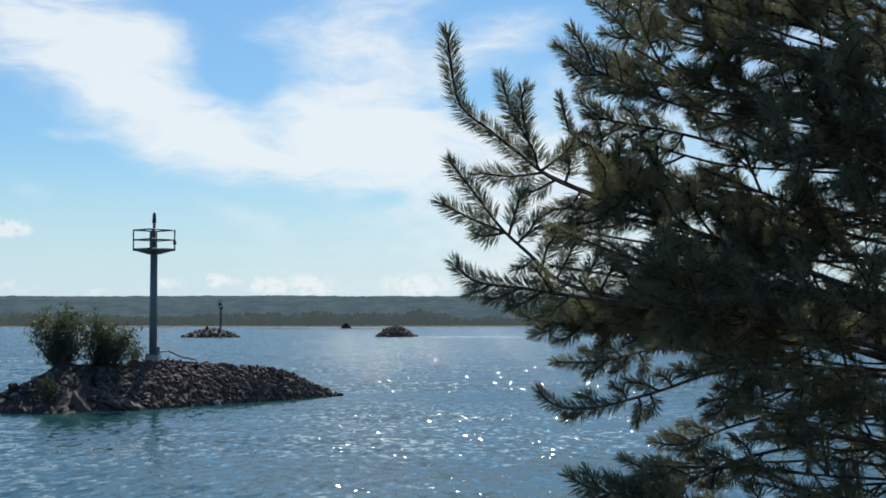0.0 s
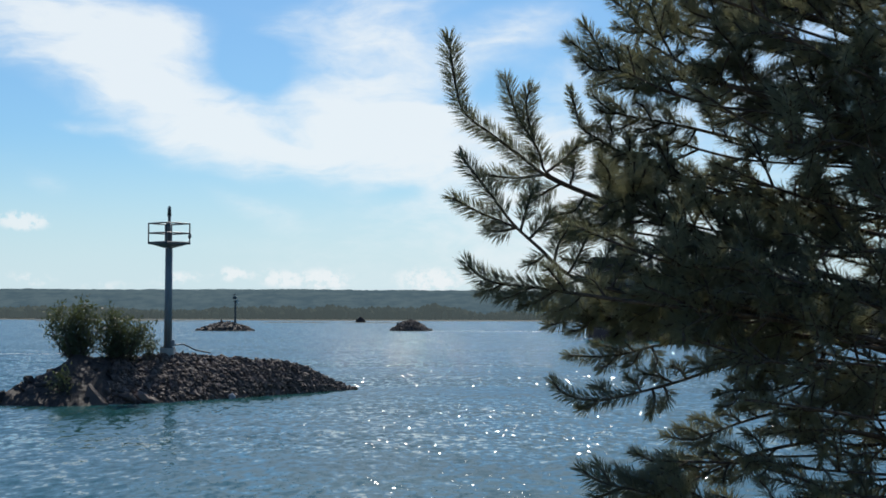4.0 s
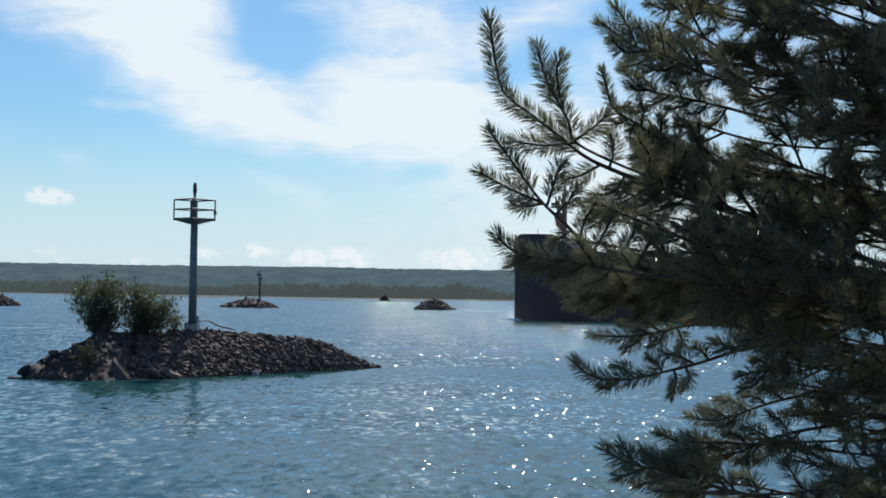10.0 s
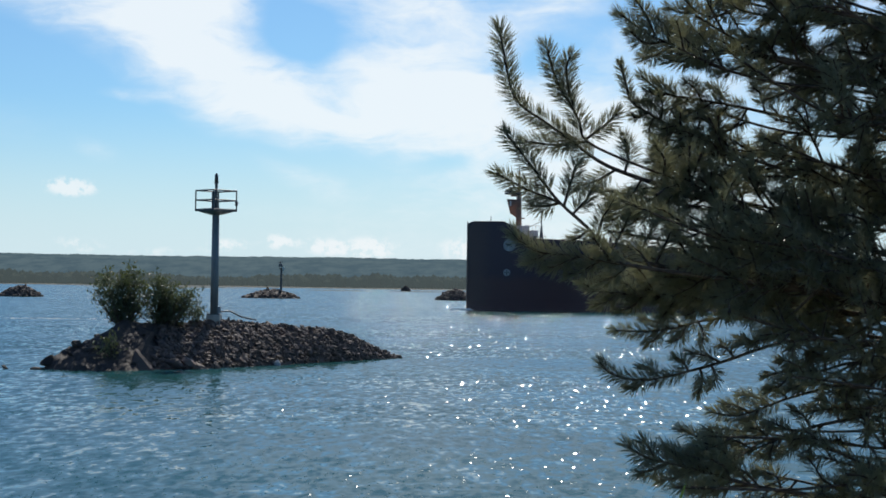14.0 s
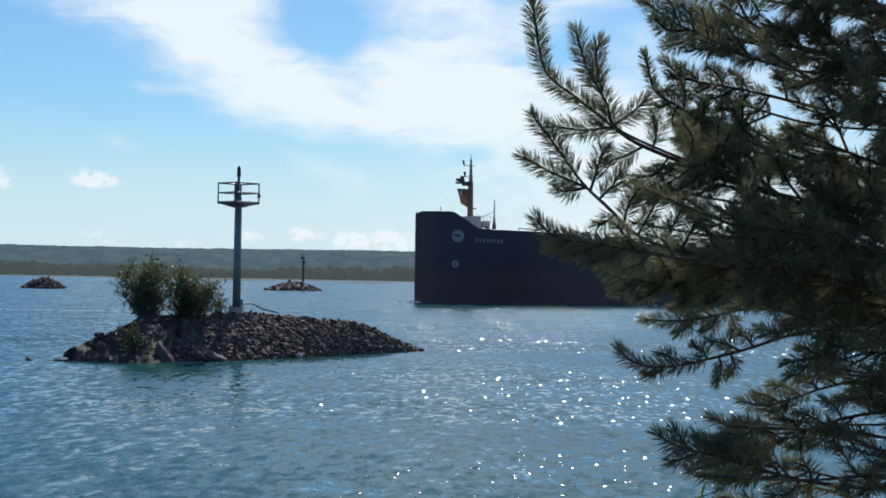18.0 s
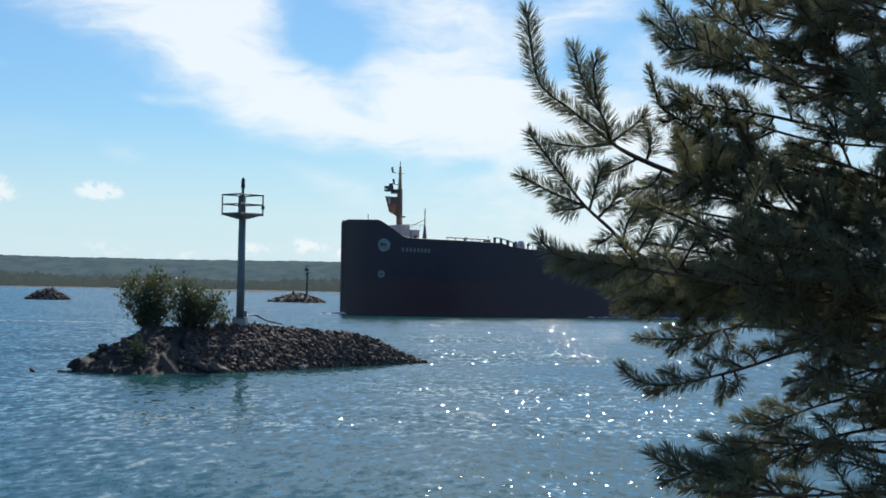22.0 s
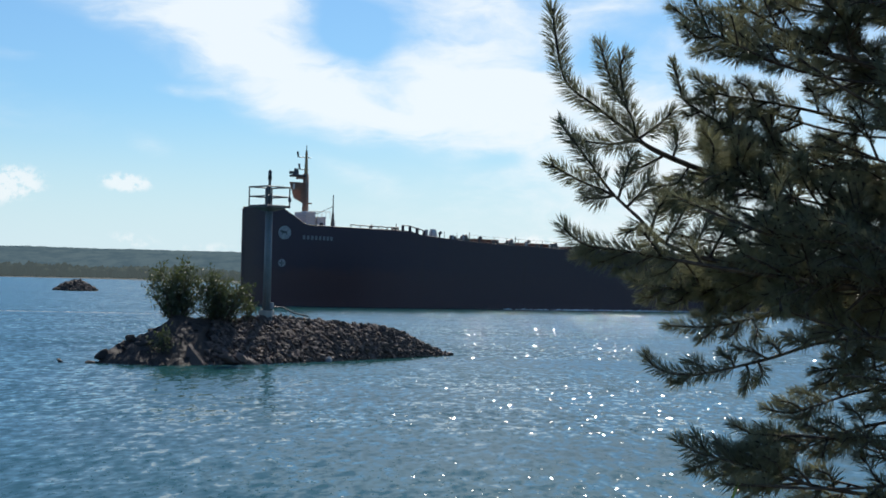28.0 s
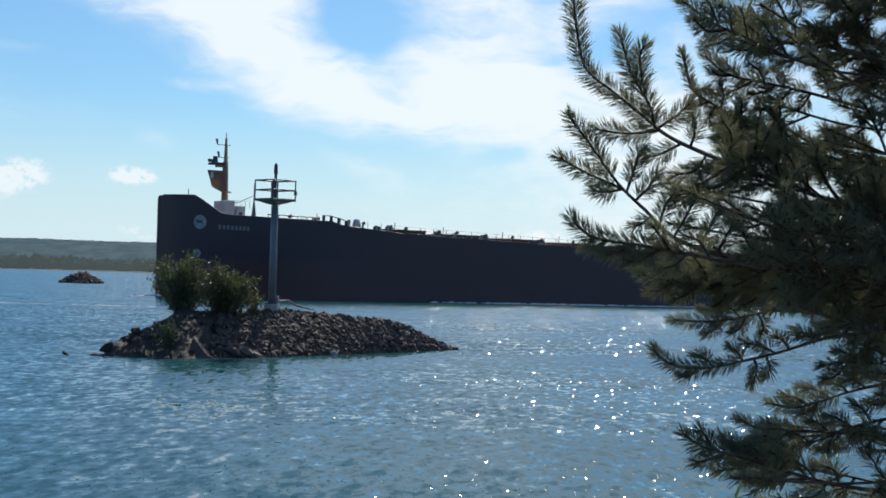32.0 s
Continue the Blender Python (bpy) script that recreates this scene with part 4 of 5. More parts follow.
EDGE = (
    (3.563, -0.700), (3.631, -0.767), (3.687, -0.744), (3.727, -0.665), (3.743, -0.506), (3.789, -0.494), (3.891, -0.516), (3.902, -0.698),
    (3.957, -0.697), (3.970, -0.834), (4.038, -0.879), (4.084, -0.845), (4.141, -0.879), (4.198, -0.890), (4.256, -0.856), (4.313, -0.793),
    (4.371, -0.809), (4.382, -0.592), (4.446, -0.580), (4.463, -0.729), (4.521, -0.763), (4.590, -0.705), (4.660, -0.762), (4.753, -0.762))


GAPS = [(a, b, c * 0.95, d * 0.95 + 0.005) for a, b, c, d in SKY_GAPS + LOW_GAPS]


def open_air(p):
    """True where the crown leaves a gap or ends, seen across the plane of the trunk."""
    k = TRUNK[1] / (TRUNK[1] + p.y)
    x, z = (p.x + TRUNK[0]) * k - TRUNK[0], EYE + (p.z - EYE) * k
    if any(((x - a) / c) ** 2 + ((z - b) / d) ** 2 < 1 for a, b, c, d in GAPS):
        return True
    for (z0, x0), (z1, x1) in zip(EDGE, EDGE[1:]):
        if z0 <= z <= z1:
            return x < x0 + (x1 - x0) * (z - z0) / (z1 - z0)
    return False


def smooth_way(ctrl, n=8):
    """A smooth way through the points."""
    way = []
    for i in range(len(ctrl) - 1):
        p0, p1, p2, p3 = ctrl[max(i - 1, 0)], ctrl[i], ctrl[i + 1], ctrl[min(i + 2, len(ctrl) - 1)]
        for k in range(n):
            t = k / n
            way.append(0.5 * (2 * p1 + (p2 - p0) * t + (2 * p0 - 5 * p1 + 4 * p2 - p3) * t * t + (3 * p1 - p0 - 3 * p2 + p3) * t ** 3))
    return way + [ctrl[-1]]


def needles(line, reach, per_metre, rng, girth, spindle=True):
    """Needles all round a twig along line, leaning towards its tip: spindles, or plain points for the inner crown."""
    line = np.array([tuple(p) for p in line])
    step = np.diff(line, axis=0)
    far = np.concatenate(([0], np.cumsum(np.linalg.norm(step, axis=1))))
    n = max(4, int(far[-1] * per_metre))
    s = (np.arange(n) + rng.random(n)) / n * far[-1]
    i = np.clip(np.searchsorted(far, s, side="right") - 1, 0, len(step) - 1)
    fwd = step[i] / np.linalg.norm(step[i], axis=1)[:, None]
    root = line[i] + step[i] * ((s - far[i]) / np.maximum(far[i + 1] - far[i], 1e-6))[:, None]
    a = np.cross(fwd, (0.21, 0.43, 0.88))
    a /= np.linalg.norm(a, axis=1)[:, None]
    b = np.cross(fwd, a)
    roll = rng.random(n) * 2 * pi
    near_tip = np.clip(1 - (far[-1] - s) / 0.03, 0, 1)
    lean = np.radians(rng.uniform(42, 68, n) * (1 - 0.55 * near_tip))
    way = fwd * np.cos(lean)[:, None] + (a * np.cos(roll)[:, None] + b * np.sin(roll)[:, None]) * np.sin(lean)[:, None]
    size = (reach * rng.uniform(0.84, 1.06, n) * (1 - 0.15 * near_tip))[:, None]
    p = np.cross(way, (0.35, 0.52, 0.78))
    p /= np.linalg.norm(p, axis=1)[:, None]
    q = np.cross(way, p)
    w = (girth * rng.uniform(0.8, 1.2, n))[:, None]
    ring = root + way * size * (0.5 if spindle else 0.0)
    sides = [ring + w * (cos(t) * p + sin(t) * q) for t in (0, 2 * pi / 3, 4 * pi / 3)]
    if spindle:
        verts = np.stack([root, *sides, root + way * size], 1)
        tri = np.array(((0, 2, 1), (0, 3, 2), (0, 1, 3), (1, 2, 4), (2, 3, 4), (3, 1, 4)))
    else:
        verts = np.stack([*sides, root + way * size], 1)
        tri = np.array(((0, 1, 3), (1, 2, 3), (2, 0, 3)))
    k = verts.shape[1]
    return verts.reshape(-1, 3), (tri[None] + k * np.arange(n)[:, None, None]).reshape(-1, 3)


shoot_count = [0]
ENDS = {}      # how far each bough reaches out from the trunk and up


def bough(points, thick, seed, needled=0.2, sprays=(0.2, 0.8, 1.0), reach=0.036, lift=0.3, shoots=(), single=True):
    """A bough of the pine through points (x, depth from the trunk, z), from the trunk outwards. Its last stretch is
    needled; shoots are (x, z) of start, middle and tip; sprays: from, to, how many, of short side twigs.
    Its origin lies on the trunk, so that it can sway there."""
    rnd, rng = random.Random(seed), np.random.default_rng(seed)
    base = Vector(points[0])
    way = smooth_way([Vector(p) - base for p in points])
    total = len(way) - 1
    v, fcs = tube(way, [max(0.0026, thick * (1 - 0.80 * (k / total) ** 0.6)) for k in range(total + 1)], 7)
    ob = raw("bough", v, fcs, BARK, pine, True)
    ob.matrix_basis = Matrix.Translation(base)
    ENDS[ob] = (max(0.4, -way[-1].x), way[-1].z)
    far = [0.0]
    for a, b in zip(way, way[1:]):
        far.append(far[-1] + (b - a).length)
    wood_v, wood_f, vs, fs, count = [], [], [], [], 0

    def stick(pts, r0, r1):
        """A woody twig with a swollen end bud."""
        n = len(pts) - 1
        radii = [r0 + (r1 - r0) * k / n for k in range(n + 1)]
        if single:
            radii[-1] = 0.0036
        sv, sf = tube(pts, radii, 5)
        o = len(wood_v)
        wood_v.extend(sv)
        wood_f.extend([tuple(i + o for i in q) for q in sf])

    def clothe(line, size, dense, own=False):
        nonlocal count
        v, t = needles(line, size, dense, rng, 0.00086 if single else 0.00120, single)
        if own and shoot_count[0] < 300:
            shoot_count[0] += 1
            raw("shoot", v, t, NEEDLE, ob)
        else:
            vs.append(v)
            fs.append(t + count)
            count += len(v)

    clothe([p for p, d in zip(way, far) if far[-1] - d < needled], reach, 2800 if single else 950, single)
    for x0, z0, x1, z1, x2, z2 in shoots:
        line = []
        for x, z, out in ((x0, z0, 0.0), (x1, z1, 0.5), (x2, z2, 1.0)):
            near = min(way, key=lambda p: abs(p.x + base.x - x0) + abs(p.z + base.z - z0))
            line.append(Vector((x, near.y + base.y, z)) - base)
        sideways = rnd.gauss(0, 0.03)
        line[1].y += sideways * 0.5
        line[2].y += sideways
        line = smooth_way(line, 4)
        stick(line, 0.0030, 0.0021)
        clothe(line[1:], reach * 0.97, 2700, True)

    def spray(p, d, size):
        """A bare twig that ends in needles, with one to three short shoots at its side."""
        d = d.normalized()
        bend = Vector((rnd.gauss(0, 0.15), rnd.gauss(0, 0.15), lift * 0.4 + rnd.gauss(0, 0.12)))
        line = smooth_way([p, p + d * size * 0.5, p + (d + bend * 0.6).normalized() * size * 0.5 + d * size * 0.5], 3)
        if open_air(line[-1] + base) or open_air(line[3] + base):
            return
        stick(line, 0.0032, 0.0020)
        clothe(line[-min(len(line), 5):], reach, 1700 if single else 900)
        for s in range(rnd.choice((1, 2, 2, 3))):
            k = rnd.randrange(2, len(line))
            side = d.cross(Vector((rnd.gauss(0, 1), rnd.gauss(0, 1), rnd.gauss(0, 1)))).normalized()
            f = (d * 0.8 + side * 0.75 + Vector((0, 0, 0.15))).normalized()
            tip = line[k] + f * rnd.uniform(0.035, 0.075)
            if not open_air(tip + base):
                mid = (line[k] + tip) / 2 + Vector((0, 0, 0.004))
                stick([line[k], mid, tip], 0.0022, 0.0017)
                clothe([line[k] + (tip - line[k]) * 0.2, mid, tip], reach, 1700 if single else 900)

    lo, hi, many = sprays
    for k in range(int((hi - lo) * far[-1] / 0.05 * many)):
        at = (lo + (hi - lo) * rnd.random()) * far[-1]
        i = max(j for j in range(total) if far[j] <= at)
        fwd = (way[i + 1] - way[i]).normalized()
        side = fwd.cross(Vector((rnd.gauss(0, 0.7), rnd.gauss(0, 0.7), 1))).normalized() * rnd.choice((-1, 1))
        d = fwd * rnd.uniform(0.5, 1.0) + side * rnd.uniform(0.2, 1.0) + Vector((0, 0, rnd.gauss(lift * 0.4, 0.45)))
        spray(way[i], d, rnd.uniform(0.06, 0.17) * (1.15 - 0.5 * at / far[-1]))
    if wood_v:
        raw("twig_wood", wood_v, wood_f, BARK, ob, True)["kind"] = "stuff"
    if vs:
        raw("foliage", np.vstack(vs), np.vstack(fs), NEEDLE, ob)["kind"] = "stuff"
    return ob


BOUGHS = {}
BOUGHS["long_tip"] = bough(((-0.002, -0, 3.982), (-0.388, -0.05, 4.116), (-0.583, -0.08, 4.182), (-0.741, -0.1, 4.236), (-0.842, -0.12, 4.274), (-0.892, -0.12, 4.3), (-0.941, -0.12, 4.34), (-0.996, -0.12, 4.383), (-1.044, -0.12, 4.424), (-1.061, -0.12, 4.484), (-1.072, -0.12, 4.57)),
    0.00748, 100, needled=0.345, sprays=(0.3, 0.7, 3.9), reach=0.039, lift=0.3, shoots=(
        (-0.859, 4.281, -0.897, 4.262, -0.925, 4.255),
        (-0.842, 4.274, -0.831, 4.313, -0.837, 4.344),
        (-0.809, 4.263, -0.831, 4.23, -0.87, 4.222),
        (-0.775, 4.247, -0.764, 4.291, -0.786, 4.324),
        (-0.741, 4.236, -0.775, 4.203, -0.82, 4.197),))
BOUGHS["twin"] = bough(((-0.002, -0, 3.979), (-0.391, -0.06, 4.114), (-0.586, -0.1, 4.179), (-0.744, -0.12, 4.232), (-0.843, -0.13, 4.27), (-0.891, -0.13, 4.298), (-0.902, -0.13, 4.333), (-0.922, -0.13, 4.369), (-0.944, -0.13, 4.407), (-0.957, -0.13, 4.446), (-0.966, -0.13, 4.477)),
    0.00408, 101, needled=0.19, sprays=(0.6, 0.6, 0.0), reach=0.039, lift=0.3, shoots=(
        (-0.914, 4.357, -0.928, 4.427, -0.92, 4.455),
        (-0.889, 4.298, -0.859, 4.319, -0.83, 4.346),
        (-0.885, 4.294, -0.947, 4.29, -1.008, 4.3),))
BOUGHS["fork"] = bough(((-0.004, -0, 3.868), (-0.4, -0.1, 3.988), (-0.629, -0.16, 4.031), (-0.785, -0.2, 4.057), (-0.867, -0.22, 4.085), (-0.92, -0.22, 4.133), (-0.965, -0.22, 4.174), (-0.997, -0.22, 4.214), (-1.029, -0.22, 4.257), (-1.066, -0.22, 4.304)),
    0.00748, 102, needled=0.14, sprays=(0.35, 0.62, 3.6), reach=0.036, lift=0.3, shoots=(
        (-0.964, 4.173, -1.031, 4.201, -1.083, 4.23),
        (-0.964, 4.172, -0.994, 4.167, -1.018, 4.17),
        (-0.957, 4.165, -0.935, 4.238, -0.928, 4.248),
        (-0.941, 4.15, -0.914, 4.179, -0.898, 4.206),
        (-0.909, 4.123, -0.925, 4.11, -0.941, 4.102),
        (-0.893, 4.108, -0.885, 4.142, -0.866, 4.172),
        (-0.867, 4.085, -0.845, 4.126, -0.834, 4.153),
        (-0.845, 4.076, -0.877, 4.062, -0.899, 4.057),
        (-0.818, 4.068, -0.796, 4.111, -0.785, 4.134),
        (-0.785, 4.057, -0.757, 4.111, -0.74, 4.144),))
BOUGHS["droop"] = bough(((-0.003, -0, 3.902), (-0.42, -0.19, 3.993), (-0.651, -0.3, 4.024), (-0.782, -0.37, 4.039), (-0.866, -0.41, 4.051), (-0.946, -0.42, 4.063), (-1.005, -0.42, 4.07), (-1.037, -0.42, 4.083), (-1.058, -0.42, 4.104)),
    0.0068, 103, needled=0.22, sprays=(0.4, 0.66, 2.2), reach=0.036, lift=0.05, shoots=(
        (-0.995, 4.069, -1.015, 4.059, -1.031, 4.057),
        (-0.946, 4.063, -0.975, 4.049, -0.997, 4.043),
        (-0.906, 4.057, -0.936, 4.038, -0.961, 4.032),
        (-0.886, 4.053, -0.906, 4.078, -0.921, 4.095),
        (-0.856, 4.05, -0.882, 4.028, -0.906, 4.021),
        (-0.814, 4.044, -0.835, 4.073, -0.856, 4.081),))
BOUGHS["tall_tip"] = bough(((0, 0, 4.118), (-0.363, 0.06, 4.214), (-0.556, 0.08, 4.274), (-0.683, 0.1, 4.323), (-0.765, 0.1, 4.368), (-0.81, 0.1, 4.397), (-0.824, 0.1, 4.436), (-0.836, 0.1, 4.478)),
    0.00544, 104, needled=0.2, sprays=(0.3, 0.9, 3.6), reach=0.026, lift=0.35, shoots=(
        (-0.81, 4.397, -0.777, 4.404, -0.759, 4.399),
        (-0.777, 4.377, -0.801, 4.365, -0.813, 4.368),
        (-0.754, 4.361, -0.748, 4.389, -0.756, 4.412),
        (-0.765, 4.368, -0.777, 4.341, -0.771, 4.323),
        (-0.736, 4.352, -0.742, 4.323, -0.76, 4.302),
        (-0.718, 4.342, -0.706, 4.371, -0.712, 4.392),
        (-0.683, 4.323, -0.671, 4.356, -0.677, 4.377),
        (-0.695, 4.329, -0.713, 4.3, -0.73, 4.282),))
BOUGHS["level"] = bough(((0.003, 0, 4.279), (-0.354, 0.09, 4.34), (-0.478, 0.12, 4.375), (-0.581, 0.14, 4.404), (-0.664, 0.15, 4.422), (-0.73, 0.15, 4.434), (-0.76, 0.15, 4.449), (-0.789, 0.15, 4.476)),
    0.00612, 105, needled=0.24, sprays=(0.15, 0.55, 1.8), reach=0.033, lift=0.1, shoots=(
        (-0.688, 4.426, -0.718, 4.41, -0.736, 4.403),
        (-0.736, 4.436, -0.76, 4.434, -0.777, 4.442),
        (-0.718, 4.432, -0.736, 4.455, -0.753, 4.466),
        (-0.664, 4.422, -0.682, 4.443, -0.706, 4.451),
        (-0.64, 4.418, -0.67, 4.401, -0.694, 4.393),
        (-0.628, 4.414, -0.622, 4.443, -0.64, 4.455),
        (-0.61, 4.41, -0.628, 4.389, -0.652, 4.386),
        (-0.57, 4.402, -0.587, 4.373, -0.605, 4.364),
        (-0.535, 4.393, -0.547, 4.429, -0.564, 4.441),))
BOUGHS["crown_b"] = bough(((0.004, -0, 4.348), (-0.392, -0.08, 4.417), (-0.52, -0.11, 4.452), (-0.623, -0.13, 4.465), (-0.713, -0.15, 4.468), (-0.778, -0.15, 4.487), (-0.822, -0.15, 4.512), (-0.857, -0.15, 4.538)),
    0.00748, 106, needled=0.17, sprays=(0.22, 0.78, 2.7), reach=0.036, lift=0.15, shoots=(
        (-0.789, 4.494, -0.805, 4.529, -0.83, 4.567),
        (-0.773, 4.485, -0.811, 4.476, -0.84, 4.494),
        (-0.751, 4.478, -0.784, 4.463, -0.806, 4.463),
        (-0.762, 4.483, -0.767, 4.512, -0.787, 4.534),
        (-0.724, 4.469, -0.74, 4.501, -0.762, 4.523),
        (-0.702, 4.467, -0.735, 4.446, -0.762, 4.448),
        (-0.679, 4.467, -0.702, 4.501, -0.723, 4.518),
        (-0.657, 4.466, -0.685, 4.441, -0.707, 4.435),
        (-0.623, 4.465, -0.657, 4.492, -0.685, 4.505),
        (-0.589, 4.463, -0.623, 4.441, -0.657, 4.44),
        (-0.554, 4.459, -0.583, 4.489, -0.617, 4.496),
        (-0.531, 4.455, -0.566, 4.434, -0.6, 4.431),))
BOUGHS["crown_a"] = bough(((0.003, -0, 4.313), (-0.298, -0.06, 4.403), (-0.427, -0.09, 4.433), (-0.495, -0.1, 4.487), (-0.534, -0.1, 4.538), (-0.561, -0.1, 4.588), (-0.577, -0.1, 4.65), (-0.585, -0.1, 4.706)),
    0.0068, 107, needled=0.16, sprays=(0.35, 0.72, 1.8), reach=0.033, lift=0.4, shoots=(
        (-0.495, 4.487, -0.523, 4.495, -0.548, 4.504),
        (-0.534, 4.538, -0.611, 4.558, -0.633, 4.577),
        (-0.523, 4.521, -0.506, 4.56, -0.5, 4.594),
        (-0.561, 4.588, -0.6, 4.596, -0.628, 4.616),
        (-0.548, 4.562, -0.522, 4.583, -0.516, 4.616),
        (-0.572, 4.628, -0.611, 4.639, -0.638, 4.659),
        (-0.473, 4.468, -0.45, 4.488, -0.408, 4.509),
        (-0.456, 4.454, -0.496, 4.448, -0.529, 4.454),))
BOUGHS["crown_c"] = bough(((0.006, 0, 4.463), (-0.246, 0.04, 4.575), (-0.414, 0.07, 4.651), (-0.552, 0.09, 4.632), (-0.622, 0.1, 4.597), (-0.663, 0.1, 4.591), (-0.693, 0.1, 4.612), (-0.722, 0.1, 4.645), (-0.762, 0.1, 4.676)),
    0.0068, 108, needled=0.24, sprays=(0.35, 0.72, 2.2), reach=0.034, lift=0.4, shoots=(
        (-0.672, 4.595, -0.651, 4.615, -0.619, 4.633),
        (-0.658, 4.588, -0.67, 4.555, -0.684, 4.54),
        (-0.681, 4.602, -0.711, 4.602, -0.74, 4.615),
        (-0.705, 4.627, -0.693, 4.663, -0.698, 4.699),
        (-0.622, 4.597, -0.633, 4.633, -0.645, 4.675),
        (-0.616, 4.597, -0.598, 4.567, -0.622, 4.549),))
BOUGHS["shelf"] = bough(((-0.003, 0, 3.913), (-0.316, 0.02, 3.956), (-0.486, 0.03, 3.974), (-0.623, 0.04, 3.987), (-0.737, 0.05, 3.993), (-0.83, 0.05, 4), (-0.894, 0.05, 4.009), (-0.92, 0.05, 4.022)),
    0.0068, 109, needled=0.3, sprays=(0.3, 0.8, 2.5), reach=0.034, lift=0, shoots=(
        (-0.847, 4.001, -0.87, 3.984, -0.894, 3.979),
        (-0.807, 3.997, -0.83, 4.022, -0.859, 4.03),
        (-0.795, 3.996, -0.824, 3.973, -0.847, 3.967),
        (-0.749, 3.993, -0.772, 4.022, -0.795, 4.033),
        (-0.731, 3.992, -0.749, 3.97, -0.766, 3.956),
        (-0.691, 3.99, -0.72, 4.018, -0.749, 4.028),
        (-0.668, 3.989, -0.691, 3.967, -0.714, 3.958),
        (-0.634, 3.987, -0.657, 4.016, -0.68, 4.025),
        (-0.611, 3.986, -0.634, 3.958, -0.657, 3.949),))
BOUGHS["shelf_b"] = bough(((-0.004, 0, 3.868), (-0.301, 0.08, 3.911), (-0.468, 0.13, 3.936), (-0.594, 0.16, 3.947), (-0.651, 0.18, 3.942), (-0.712, 0.18, 3.926), (-0.772, 0.18, 3.918), (-0.84, 0.18, 3.92)),
    0.00612, 110, needled=0.19, sprays=(0.25, 0.6, 2.3), reach=0.032, lift=0, shoots=(
        (-0.724, 3.924, -0.748, 3.938, -0.778, 3.944),
        (-0.736, 3.922, -0.754, 3.902, -0.772, 3.892),
        (-0.699, 3.929, -0.717, 3.947, -0.735, 3.954),
        (-0.687, 3.932, -0.7, 3.908, -0.718, 3.896),
        (-0.663, 3.94, -0.652, 3.914, -0.658, 3.896),))
BOUGHS["low_a"] = bough(((-0.005, -0, 3.823), (-0.333, -0.05, 3.898), (-0.46, -0.06, 3.913), (-0.551, -0.08, 3.904), (-0.648, -0.09, 3.872), (-0.721, -0.1, 3.852), (-0.787, -0.1, 3.837), (-0.842, -0.1, 3.837), (-0.877, -0.1, 3.852), (-0.893, -0.1, 3.87)),
    0.00612, 111, needled=0.19, sprays=(0.15, 0.42, 0.6), reach=0.031, lift=0, shoots=(
        (-0.699, 3.859, -0.693, 3.834, -0.701, 3.808),
        (-0.721, 3.852, -0.734, 3.872, -0.749, 3.879),
        (-0.676, 3.864, -0.665, 3.839, -0.676, 3.822),
        (-0.659, 3.87, -0.687, 3.883, -0.719, 3.888),
        (-0.631, 3.878, -0.648, 3.896, -0.665, 3.903),
        (-0.776, 3.839, -0.793, 3.856, -0.809, 3.861),
        (-0.804, 3.837, -0.82, 3.82, -0.837, 3.817),
        (-0.58, 3.896, -0.603, 3.91, -0.619, 3.913),))
BOUGHS["low_b"] = bough(((-0.005, 0, 3.777), (-0.258, 0.03, 3.855), (-0.37, 0.04, 3.866), (-0.438, 0.05, 3.849), (-0.495, 0.05, 3.849), (-0.547, 0.05, 3.84)),
    0.00612, 112, needled=0.12, sprays=(0.12, 0.75, 0.8), reach=0.031, lift=0, shoots=(
        (-0.472, 3.85, -0.495, 3.866, -0.528, 3.875),
        (-0.449, 3.847, -0.473, 3.822, -0.501, 3.811),
        (-0.495, 3.847, -0.519, 3.822, -0.548, 3.814),
        (-0.426, 3.85, -0.432, 3.877, -0.46, 3.891),))
BOUGHS["low_d"] = bough(((-0.006, 0, 3.732), (-0.253, 0.05, 3.834), (-0.364, 0.07, 3.821), (-0.431, 0.08, 3.804), (-0.488, 0.1, 3.785), (-0.546, 0.1, 3.763), (-0.593, 0.1, 3.749), (-0.645, 0.1, 3.756)),
    0.00612, 113, needled=0.15, sprays=(0.12, 0.5, 0.6), reach=0.031, lift=0, shoots=(
        (-0.522, 3.77, -0.545, 3.785, -0.575, 3.788),
        (-0.569, 3.756, -0.592, 3.77, -0.618, 3.773),
        (-0.546, 3.763, -0.563, 3.741, -0.587, 3.735),
        (-0.488, 3.785, -0.504, 3.799, -0.528, 3.803),
        (-0.454, 3.797, -0.476, 3.811, -0.487, 3.82),
        (-0.42, 3.809, -0.431, 3.777, -0.454, 3.769),))
